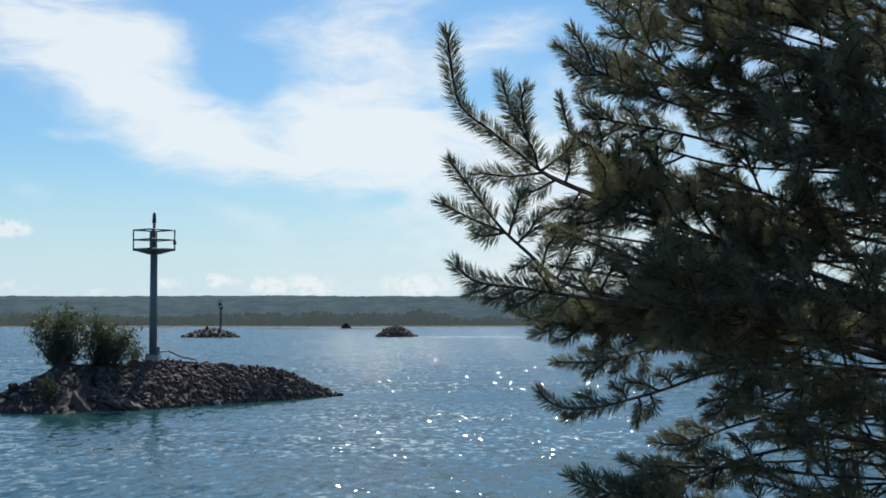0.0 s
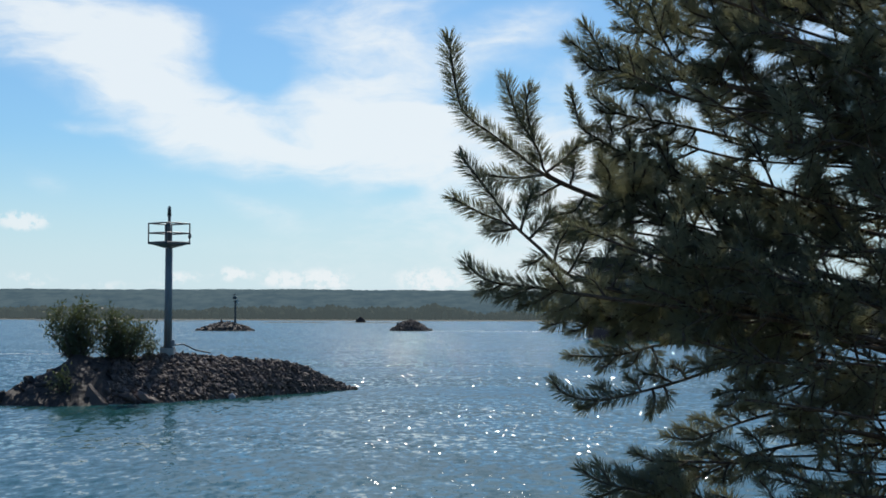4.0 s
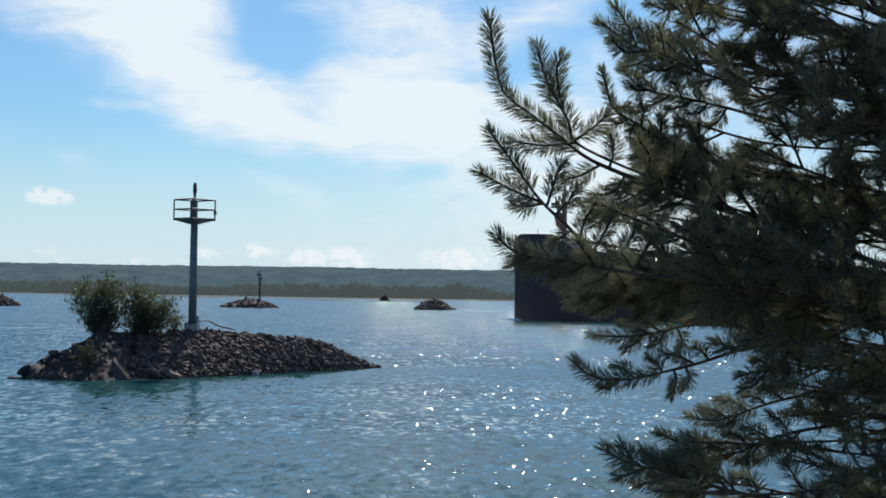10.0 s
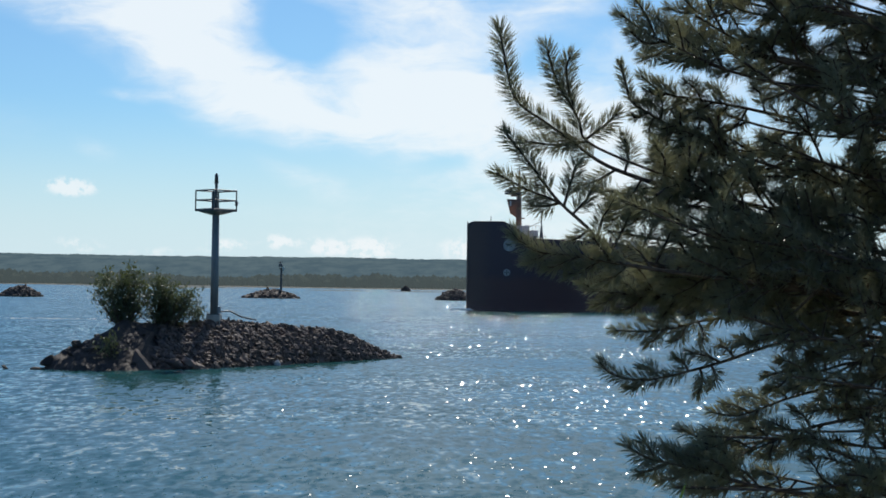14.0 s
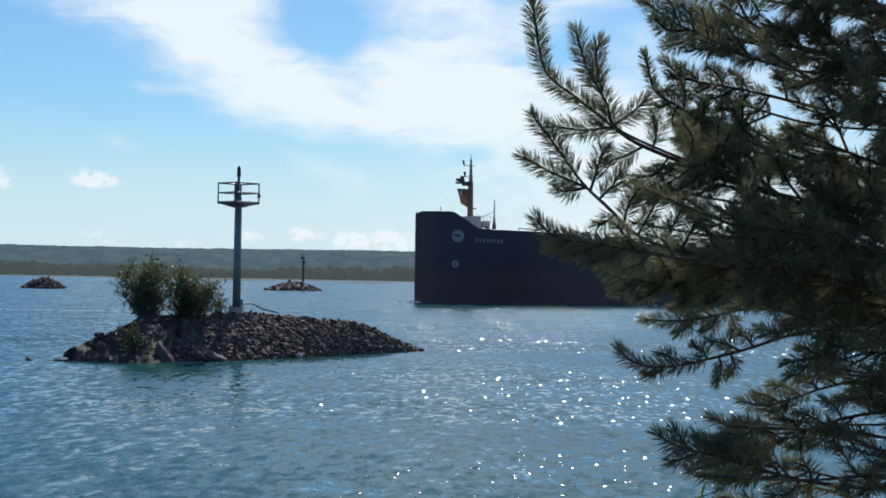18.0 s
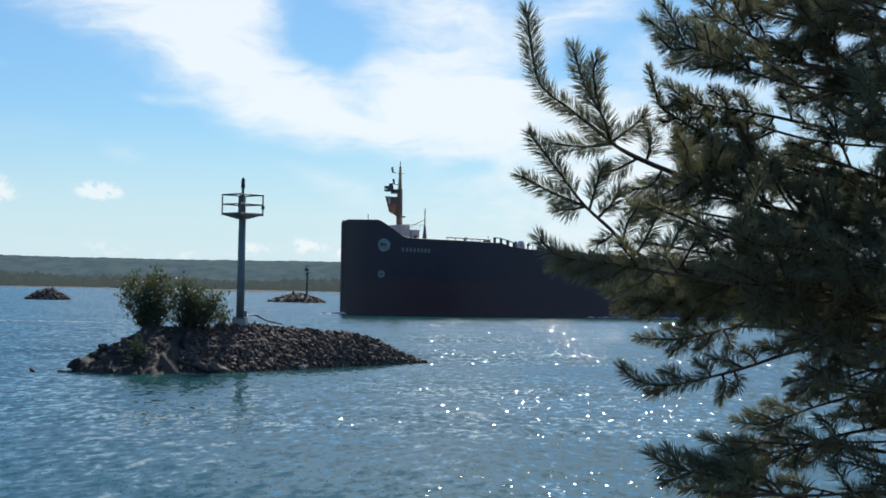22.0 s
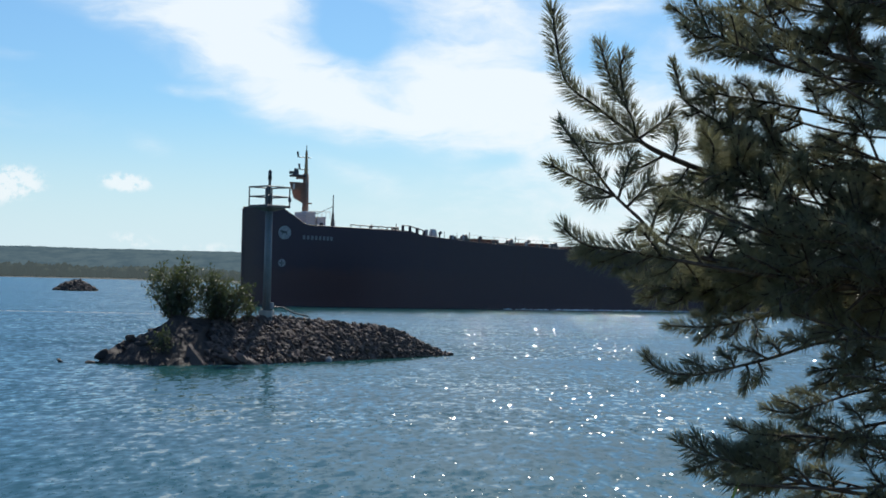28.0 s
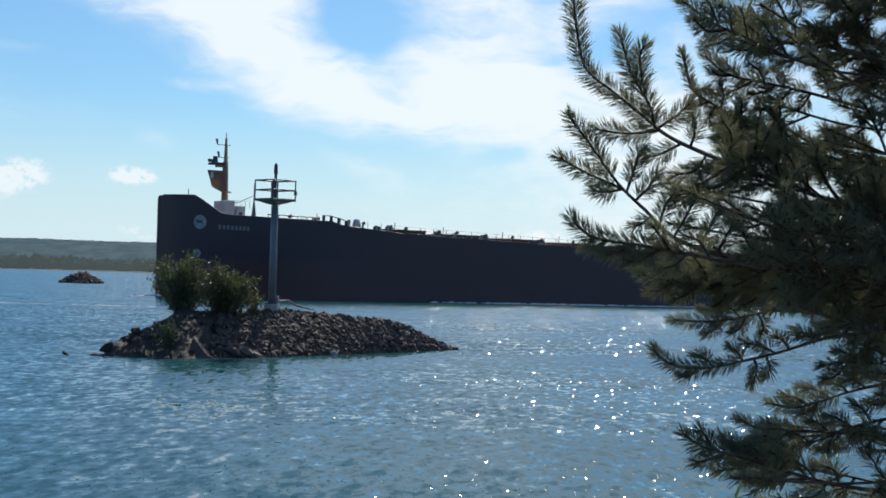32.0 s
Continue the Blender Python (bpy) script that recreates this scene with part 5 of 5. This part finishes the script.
BOUGHS["low_e"] = bough(((-0.007, -0, 3.698), (-0.273, -0.02, 3.773), (-0.388, -0.03, 3.754), (-0.468, -0.04, 3.738), (-0.548, -0.05, 3.714), (-0.616, -0.05, 3.705), (-0.671, -0.05, 3.712), (-0.725, -0.05, 3.734)),
    0.00612, 114, needled=0.12, sprays=(0.12, 0.8, 0.8), reach=0.032, lift=0, shoots=(
        (-0.616, 3.705, -0.643, 3.723, -0.671, 3.731),
        (-0.593, 3.708, -0.616, 3.683, -0.644, 3.675),
        (-0.649, 3.708, -0.677, 3.692, -0.705, 3.69),
        (-0.548, 3.714, -0.571, 3.734, -0.591, 3.739),
        (-0.525, 3.719, -0.543, 3.694, -0.571, 3.683),
        (-0.468, 3.738, -0.485, 3.764, -0.508, 3.775),
        (-0.445, 3.742, -0.463, 3.719, -0.491, 3.708),
        (-0.411, 3.75, -0.422, 3.78, -0.445, 3.793),
        (-0.502, 3.727, -0.536, 3.745, -0.553, 3.75),
        (-0.48, 3.736, -0.503, 3.697, -0.526, 3.683),))
BOUGHS["low_c"] = bough(((-0.009, -0, 3.575), (-0.295, -0.1, 3.615), (-0.438, -0.15, 3.617), (-0.576, -0.2, 3.636), (-0.665, -0.24, 3.661), (-0.74, -0.25, 3.681), (-0.792, -0.25, 3.693), (-0.823, -0.25, 3.704), (-0.846, -0.25, 3.72)),
    0.0068, 115, needled=0.22, sprays=(0.12, 0.75, 0.9), reach=0.036, lift=0.1, shoots=(
        (-0.792, 3.693, -0.802, 3.712, -0.815, 3.727),
        (-0.771, 3.688, -0.797, 3.677, -0.824, 3.671),
        (-0.74, 3.681, -0.756, 3.704, -0.776, 3.717),
        (-0.719, 3.676, -0.751, 3.66, -0.782, 3.655),
        (-0.688, 3.667, -0.709, 3.693, -0.74, 3.704),
        (-0.654, 3.658, -0.671, 3.685, -0.698, 3.7),
        (-0.643, 3.655, -0.677, 3.641, -0.709, 3.638),
        (-0.598, 3.642, -0.621, 3.667, -0.649, 3.679),
        (-0.553, 3.632, -0.564, 3.66, -0.593, 3.671),
        (-0.576, 3.636, -0.599, 3.614, -0.632, 3.61),))

# the other boughs of the crown, from the trunk towards the river side, one above the other
rnd = random.Random(77)
FILL = []


def inner_bough(z, turn, reach, rise, seed, many, thick=0.008, reach_n=0.034, start=0.15):
    pts = [(0, 0, z)]
    for j in (1, 2, 3, 4):
        u = j / 4
        pts.append((cos(turn) * reach * u + rnd.gauss(0, 0.015), sin(turn) * reach * u + rnd.gauss(0, 0.02), z + rise * u ** 1.2 + rnd.gauss(0, 0.015)))
    tip = Vector(pts[-1])
    while open_air(tip) and reach > 0.3:        # boughs end inside the crown
        pts = [(x * 0.93, y * 0.93, z + (h - z) * 0.93) for x, y, h in pts]
        tip, reach = Vector(pts[-1]), reach * 0.93
    FILL.append(bough(pts, thick, seed, needled=0.09, sprays=(start, 0.97, many), reach=reach_n, lift=0.2, single=False))


for w in range(48):
    z = 3.20 + 0.0315 * w + rnd.uniform(-0.015, 0.015)
    inner_bough(z, radians(180 + (rnd.uniform(4, 34) if w % 2 else rnd.uniform(-36, 0))), rnd.uniform(0.62, 1.12),
                0.04 + 0.16 * max(0, z - 3.5), 300 + w, 0.35 if z < 3.62 else 0.65 if z < 3.85 else 1.3, 0.0055, start=0.14)
# short inner boughs round the stem
for w in range(22):
    inner_bough(3.35 + 0.06 * w + rnd.uniform(-0.02, 0.02), radians(rnd.uniform(120, 240)), rnd.uniform(0.28, 0.5), 0.08, 500 + w, 0.8 if w < 8 else 1.2, 0.005, start=0.2)
# boughs that reach away from the river side
for w in range(8):
    inner_bough(3.2 + 0.25 * w, radians(rnd.uniform(-80, 80)), 0.75 - 0.04 * w, 0.2, 700 + w, 1.2)
# the top above the view: two short whorls and the leader
for w in range(10):
    inner_bough(4.95 + 0.3 * (w // 5), radians(w * 72 + rnd.uniform(-15, 15)), 0.42 - 0.13 * (w // 5), 0.2, 720 + w, 1.6)
FILL.append(bough([(0, 0, 5.3), (0.01, 0, 5.45), (0.0, 0.01, 5.7)], 0.010, 730, sprays=(0.1, 0.9, 1.5), single=False))

# ---- what moves ----


def motions():
    # the ship comes down the channel from the right at about seven knots
    head = radians(34.0)
    bow = Vector((-25.02, 261.21, 0))
    way = Vector((-cos(head), -sin(head), 0))
    rows = []
    for t in (0, 8, 16, 24, 32):
        p = bow + way * 3.77 * (t - 20)
        rows.append((t, pose(p.x, p.y, 0, 0, 0, 34.0)))
    walk(ship, rows)
    # the ripples drift with the wind
    walk(river, [(0, pose(0, 0, 0)), (32, pose(5, -6, 0))])

    # the boughs sway in the wind about the trunk: t, millimetres across and up at the bough's end
    blown = {
        "long_tip": (
            (0, 0, 0), (0.5, -10, -12), (1, -6, -11), (1.5, -13, -10), (2, -24, -22), (2.5, -13, -14), (3, -5, 0),
            (3.5, -29, -27), (5.5, -15, -2), (6, -24, -16), (6.5, -17, -28), (7, -24, -41), (7.5, -9, -13), (8, -23, -22),
            (8.5, 3, 7), (9, -15, -40), (9.5, -26, -33), (10, 0, -24), (10.5, -9, -22), (11, -7, -18), (11.5, -4, -18),
            (12, -19, -30), (12.5, -19, -26), (13, -7, -20), (13.5, -18, -28), (14, -22, -60), (14.5, -7, -51),
            (16.5, -13, -24), (17, -7, -23), (17.5, 11, -13), (18, -1, -20), (18.5, -7, -35), (19, 7, -17), (19.5, -3, -14),
            (20, -3, -18), (20.5, -7, -13), (21, -25, -32), (21.5, -14, -21), (22, -20, -20), (22.5, -27, -37),
            (23, -3, -12), (23.5, -19, -25), (24, -26, -26), (24.5, -15, -15), (25, -30, -35), (25.5, -16, -18),
            (27.5, -19, -26), (28, -24, -29), (28.5, -19, -27), (29, -21, -22), (29.5, -23, -28), (30, -8, -24),
            (30.5, -6, -19), (31, -9, -29), (31.5, 5, -9), (32, 3, -11),),
        "twin": (
            (0, 0, 0), (0.5, -8, -3), (1, -5, -1), (1.5, -10, -4), (2, -17, -13), (2.5, -12, -2), (3, -3, 3), (3.5,
            -24, -17), (5.5, -5, -3), (6, -14, -8), (6.5, -18, -5), (7, -23, -7), (7.5, -14, 2), (8, -17, -11), (8.5,
            0, 8), (9, -23, 0), (9.5, -19, -9), (10, -12, 11), (10.5, -17, -2), (11, -12, 0), (11.5, -9, 7), (12, -18,
            0), (12.5, -18, -5), (13, -12, 2), (13.5, -24, -3), (14, -35, -8), (14.5, -30, 1), (16.5, -29, -1), (17,
            -25, 2), (17.5, -10, 10), (18, -21, 8), (18.5, -25, -7), (19, -11, 10), (19.5, -17, 3), (20, -20, 1),
            (20.5, -24, 7), (21, -38, -12), (21.5, -25, -4), (22, -34, -1), (22.5, -39, -16), (23, -19, 5), (23.5,
            -33, -5), (24, -40, -7), (24.5, -29, 3), (25, -41, -14), (25.5, -28, 4), (27.5, -30, -5), (28, -35, -9),
            (28.5, -28, -11), (29, -31, -7), (29.5, -33, -11), (30, -20, -5), (30.5, -20, -5), (31, -24, -8), (31.5,
            -8, 3), (32, -10, 2),),
        "fork": (
            (0, 0, 0), (0.5, -1, 2), (1, -2, 1), (1.5, -3, 1), (2, -8, -7), (2.5, -3, 4), (3, -7, -2), (3.5, -6, -2),
            (5.5, -6, -3), (6, -5, 1), (6.5, -11, -6), (7, -5, 3), (7.5, -9, -5), (8, -2, 4), (8.5, -4, 1), (9, -5, 2),
            (9.5, -8, -5), (10, -2, 8), (10.5, -9, -5), (11, -1, 10), (11.5, -5, -1), (12, -1, 5), (12.5, -8, -5),
            (13, -4, 3), (13.5, -8, -3), (14, -12, -12), (14.5, -5, 3), (16.5, -12, -4), (17, -7, 1), (17.5, -7, 2),
            (18, -2, 6), (18.5, -9, -3), (19, -5, 3), (19.5, -7, 0), (20, -4, 2), (20.5, -10, -5), (21, -10, -6),
            (21.5, -9, -4), (22, -13, -8), (22.5, -12, -5), (23, -8, -1), (23.5, -10, -3), (24, -10, -4), (24.5, -12, -8),
            (25, -10, -3), (25.5, -11, -6), (27.5, -10, -6), (28, -8, 1), (28.5, -9, -8), (29, -7, -3), (29.5, -9, -6),
            (30, -5, -2), (30.5, -7, -3), (31, -4, 1), (31.5, -3, 4), (32, -3, 4),),
        "droop": (
            (0, 0, 0), (0.5, 1, 4), (1, 0, 0), (1.5, -1, -2), (2, -6, -14), (2.5, 0, 3), (3, -5, -8), (3.5, -4, -9),
            (5.5, -6, -8), (6, -3, 0), (6.5, -5, -18), (7, -3, 1), (7.5, -7, -12), (8, -1, 2), (8.5, -1, -2), (9, -1, -3),
            (9.5, -5, -15), (10, 5, 5), (10.5, -3, -17), (11, 9, 8), (11.5, 0, -9), (12, 0, 4), (12.5, -7, -3), (13, -4, 2),
            (13.5, -5, 0), (14, -5, -7), (14.5, -4, 0), (16.5, -4, -4), (17, -5, -2), (17.5, 1, 2), (18, -2, 4),
            (18.5, -7, 4), (19, -5, 3), (19.5, -1, 5), (20, -2, -2), (20.5, 2, 0), (21, -8, -6), (21.5, -3, 0), (22, -3, -8),
            (22.5, -6, -5), (23, -3, -1), (23.5, -7, -3), (24, -3, -4), (24.5, -3, -5), (25, -5, -3), (25.5, -2, -6),
            (27.5, -4, -2), (28, -8, 1), (28.5, -5, -7), (29, -4, 1), (29.5, -8, -6), (30, -3, 1), (30.5, -7, -3),
            (31, -4, 2), (31.5, -3, 4), (32, -3, 5),),
        "low_a": (
            (0, 0, 0), (0.5, 2, 11), (1, -2, 6), (1.5, 0, 5), (2, 0, 2), (2.5, -3, 7), (3, 2, -1), (3.5, 1, 8), (5.5, -3, 6),
            (6, 2, 10), (6.5, -3, -7), (7, 7, 10), (7.5, 2, -2), (8, -11, 7), (8.5, 9, 6), (9, -5, 7), (9.5, 8, -2),
            (10, -4, 11), (10.5, 22, -15), (11, 20, 10), (11.5, 12, -14), (12, 20, 16), (12.5, 10, -15), (13, 1, 17),
            (13.5, 10, -6), (14, 4, -10), (14.5, 12, 5), (16.5, -4, -4), (17, -5, -2), (17.5, 1, 2), (18, -2, 4),
            (18.5, -7, 4), (19, -5, 3), (19.5, -1, 5), (20, -2, -2), (20.5, 2, 0), (21, -8, -6), (21.5, -3, 0), (22, -3, -8),
            (22.5, -6, -5), (23, -3, -1), (23.5, -7, -3), (24, -3, -4), (24.5, -3, -5), (25, -5, -3), (25.5, -2, -6),
            (27.5, -4, -2), (28, -8, 1), (28.5, -5, -7), (29, -4, 1), (29.5, -8, -6), (30, -3, 1), (30.5, -7, -3),
            (31, -4, 2), (31.5, -3, 4), (32, -3, 5),),
        "low_c": (
            (0, 0, 0), (0.5, 2, 8), (1, -1, 3), (1.5, -1, 5), (2, -3, -1), (2.5, -5, 3), (3, -2, 5), (3.5, -4, 2),
            (5.5, -4, 1), (6, -3, 8), (6.5, -1, -2), (7, -3, 0), (7.5, -3, 5), (8, 0, 2), (8.5, -2, 4), (9, -2, 4),
            (9.5, -2, 4), (10, -1, 5), (10.5, 1, 3), (11, 4, 0), (11.5, 1, -2), (12, 11, 0), (12.5, 7, 5), (13, 1, 2),
            (13.5, 3, 10), (14, -1, -6), (14.5, 1, 0), (16.5, 10, -7), (17, 8, -2), (17.5, 9, -4), (18, 16, 4), (18.5, 0, 7),
            (19, 5, 3), (19.5, 0, 5), (20, 2, -2), (20.5, 2, 7), (21, -1, -5), (21.5, 4, 0), (22, -3, -10), (22.5, 16, 3),
            (23, 6, -7), (23.5, 10, 12), (24, 3, -1), (24.5, 9, 9), (25, -3, -2), (25.5, 3, 2), (27.5, -3, 4), (28, 0, 4),
            (28.5, -2, 3), (29, 1, 5), (29.5, -4, -4), (30, 2, 6), (30.5, -2, -3), (31, 2, 7), (31.5, -1, 3), (32, 1, 6),),
        "tall_tip": (
            (0, 0, 0), (0.5, -4, 6), (1, -4, -1), (1.5, -5, 5), (2, -8, -1), (2.5, -9, 1), (3, -3, 3), (3.5, -10, 0),
            (5.5, -8, 4), (6, -7, 4), (6.5, -7, -1), (7, -7, -1), (7.5, -5, 1), (8, -3, 1), (8.5, -6, 2), (9, -2, 5),
            (9.5, -10, -5), (10, 1, 2), (10.5, -5, 3), (11, 2, 0), (11.5, -4, 1), (12, 0, 4), (12.5, -7, -3), (13, -5, 2),
            (13.5, -5, 0), (14, -5, -7), (14.5, -4, -6), (16.5, -4, -4), (17, -5, -2), (17.5, 1, 2), (18, -3, 1),
            (18.5, -7, 4), (19, -5, -1), (19.5, -1, 6), (20, -2, -2), (20.5, 5, 0), (21, -8, -10), (21.5, -3, 1),
            (22, -1, -5), (22.5, -6, -6), (23, -3, 2), (23.5, -7, -4), (24, -3, -5), (24.5, -3, -5), (25, -5, -6),
            (25.5, -2, -7), (27.5, -4, -2), (28, -9, -6), (28.5, -5, -7), (29, -4, 1), (29.5, -8, -6), (30, -3, 1),
            (30.5, -7, 1), (31, -6, 2), (31.5, -7, 4), (32, -4, 5),),
        "level": (
            (0, 0, 0), (0.5, -1, 6), (1, -2, 1), (1.5, -3, 5), (2, -8, -1), (2.5, -5, 3), (3, -3, 3), (3.5, -6, 0),
            (5.5, 0, 0), (6, -2, 7), (6.5, -4, -18), (7, 1, 5), (7.5, -4, -10), (8, -1, 1), (8.5, 2, -4), (9, -1, 5),
            (9.5, -2, -13), (10, 3, 10), (10.5, 1, 3), (11, -1, -2), (11.5, 4, 11), (12, -2, -10), (12.5, 1, -1),
            (13, -2, 7), (13.5, 3, -8), (14, -3, -23), (14.5, 1, -4), (16.5, -5, -6), (17, 2, -4), (17.5, 3, 14),
            (18, -4, -5), (18.5, 3, -5), (19, 1, 14), (19.5, 2, -3), (20, 3, 4), (20.5, 4, -20), (21, 0, -14), (21.5, 1, 3),
            (22, -5, -29), (22.5, 0, -11), (23, -2, -7), (23.5, -3, -18), (24, 4, -17), (24.5, -2, -22), (25, 0, -21),
            (25.5, 2, -10), (27.5, 2, -7), (28, -8, -25), (28.5, -1, -12), (29, 0, -18), (29.5, -3, -12), (30, 2, -4),
            (30.5, -1, -13), (31, 0, 0), (31.5, 1, 1), (32, 2, 7),),
        "crown_b": (
            (0, 0, 0), (0.5, 2, 4), (1, -5, -2), (1.5, -2, 2), (2, -6, -3), (2.5, -6, 3), (3, -5, 3), (3.5, -7, -4),
            (5.5, -5, 9), (6, -9, -6), (6.5, -2, -2), (7, -6, -2), (7.5, -2, 4), (8, -5, -4), (8.5, 1, -1), (9, -9, -8),
            (9.5, 4, -5), (10, 0, -4), (10.5, 0, 0), (11, 2, 0), (11.5, -4, -1), (12, 0, 4), (12.5, -7, -3), (13, -4, 2),
            (13.5, -5, 0), (14, -5, -7), (14.5, -4, 0), (16.5, -4, -4), (17, -5, -2), (17.5, 1, 2), (18, -2, 4),
            (18.5, -7, 4), (19, -5, 3), (19.5, -1, 5), (20, -2, -2), (20.5, 2, 0), (21, -8, -6), (21.5, -3, 0), (22, -3, -8),
            (22.5, -6, -5), (23, -3, -1), (23.5, -7, -3), (24, -3, -4), (24.5, -3, -5), (25, -5, -3), (25.5, -2, -6),
            (27.5, -4, -2), (28, -8, 1), (28.5, -5, -7), (29, -4, 1), (29.5, -8, -6), (30, -3, 1), (30.5, -7, -3),
            (31, -4, 2), (31.5, -3, 4), (32, -3, 5),),
        "rest": (
            (0, 0, 0), (0.5, -1, 6), (1, -2, 1), (1.5, -3, 5), (2, -8, -1), (2.5, -5, 3), (3, -3, 3), (3.5, -6, 0),
            (5.5, -6, 1), (6, -5, 4), (6.5, -7, -2), (7, -5, 0), (7.5, -5, 1), (8, -2, 2), (8.5, -4, 2), (9, -2, 4),
            (9.5, -8, -5), (10, -1, 5), (10.5, -5, 3), (11, 2, 0), (11.5, -4, -1), (12, 0, 4), (12.5, -7, -3), (13, -4, 2),
            (13.5, -5, 0), (14, -5, -7), (14.5, -4, 0), (16.5, -4, -4), (17, -5, -2), (17.5, 1, 2), (18, -2, 4),
            (18.5, -7, 4), (19, -5, 3), (19.5, -1, 5), (20, -2, -2), (20.5, 2, 0), (21, -8, -6), (21.5, -3, 0), (22, -3, -8),
            (22.5, -6, -5), (23, -3, -1), (23.5, -7, -3), (24, -3, -4), (24.5, -3, -5), (25, -5, -3), (25.5, -2, -6),
            (27.5, -4, -2), (28, -8, 1), (28.5, -5, -7), (29, -4, 1), (29.5, -8, -6), (30, -3, 1), (30.5, -7, -3),
            (31, -4, 2), (31.5, -3, 4), (32, -3, 5),),
    }
    follow = {"crown_a": "tall_tip", "crown_c": "level", "shelf": "low_a", "shelf_b": "low_c", "low_b": "low_a", "low_d": "low_c", "low_e": "low_c"}
    for name, ob in BOUGHS.items():
        rest = ob.matrix_basis.copy()
        rows = blown[follow.get(name, name)]
        out, up = ENDS[ob]
        walk(ob, [(t, pose((dx - dz * up / out) * 0.001, 0, 0) @ rest @ pose(0, 0, 0, 0, math.degrees(dz * 0.001 / out), 0)) for t, dx, dz in rows])
    for k, ob in enumerate(FILL):
        rest = ob.matrix_basis.copy()
        part_of = 0.5 + 0.3 * (k % 3)
        rows = blown["rest"][k % 2::2]
        rows = ((0, *blown["rest"][0][1:]), *[r for r in rows if 0 < r[0] < 32], (32, *blown["rest"][-1][1:]))
        walk(ob, [(t, pose(dx * 0.001, 0, dz * 0.0005) @ rest @ pose(0, 0, 0, 0, part_of * math.degrees(dz * 0.0006), 0)) for t, dx, dz in rows])


motions()
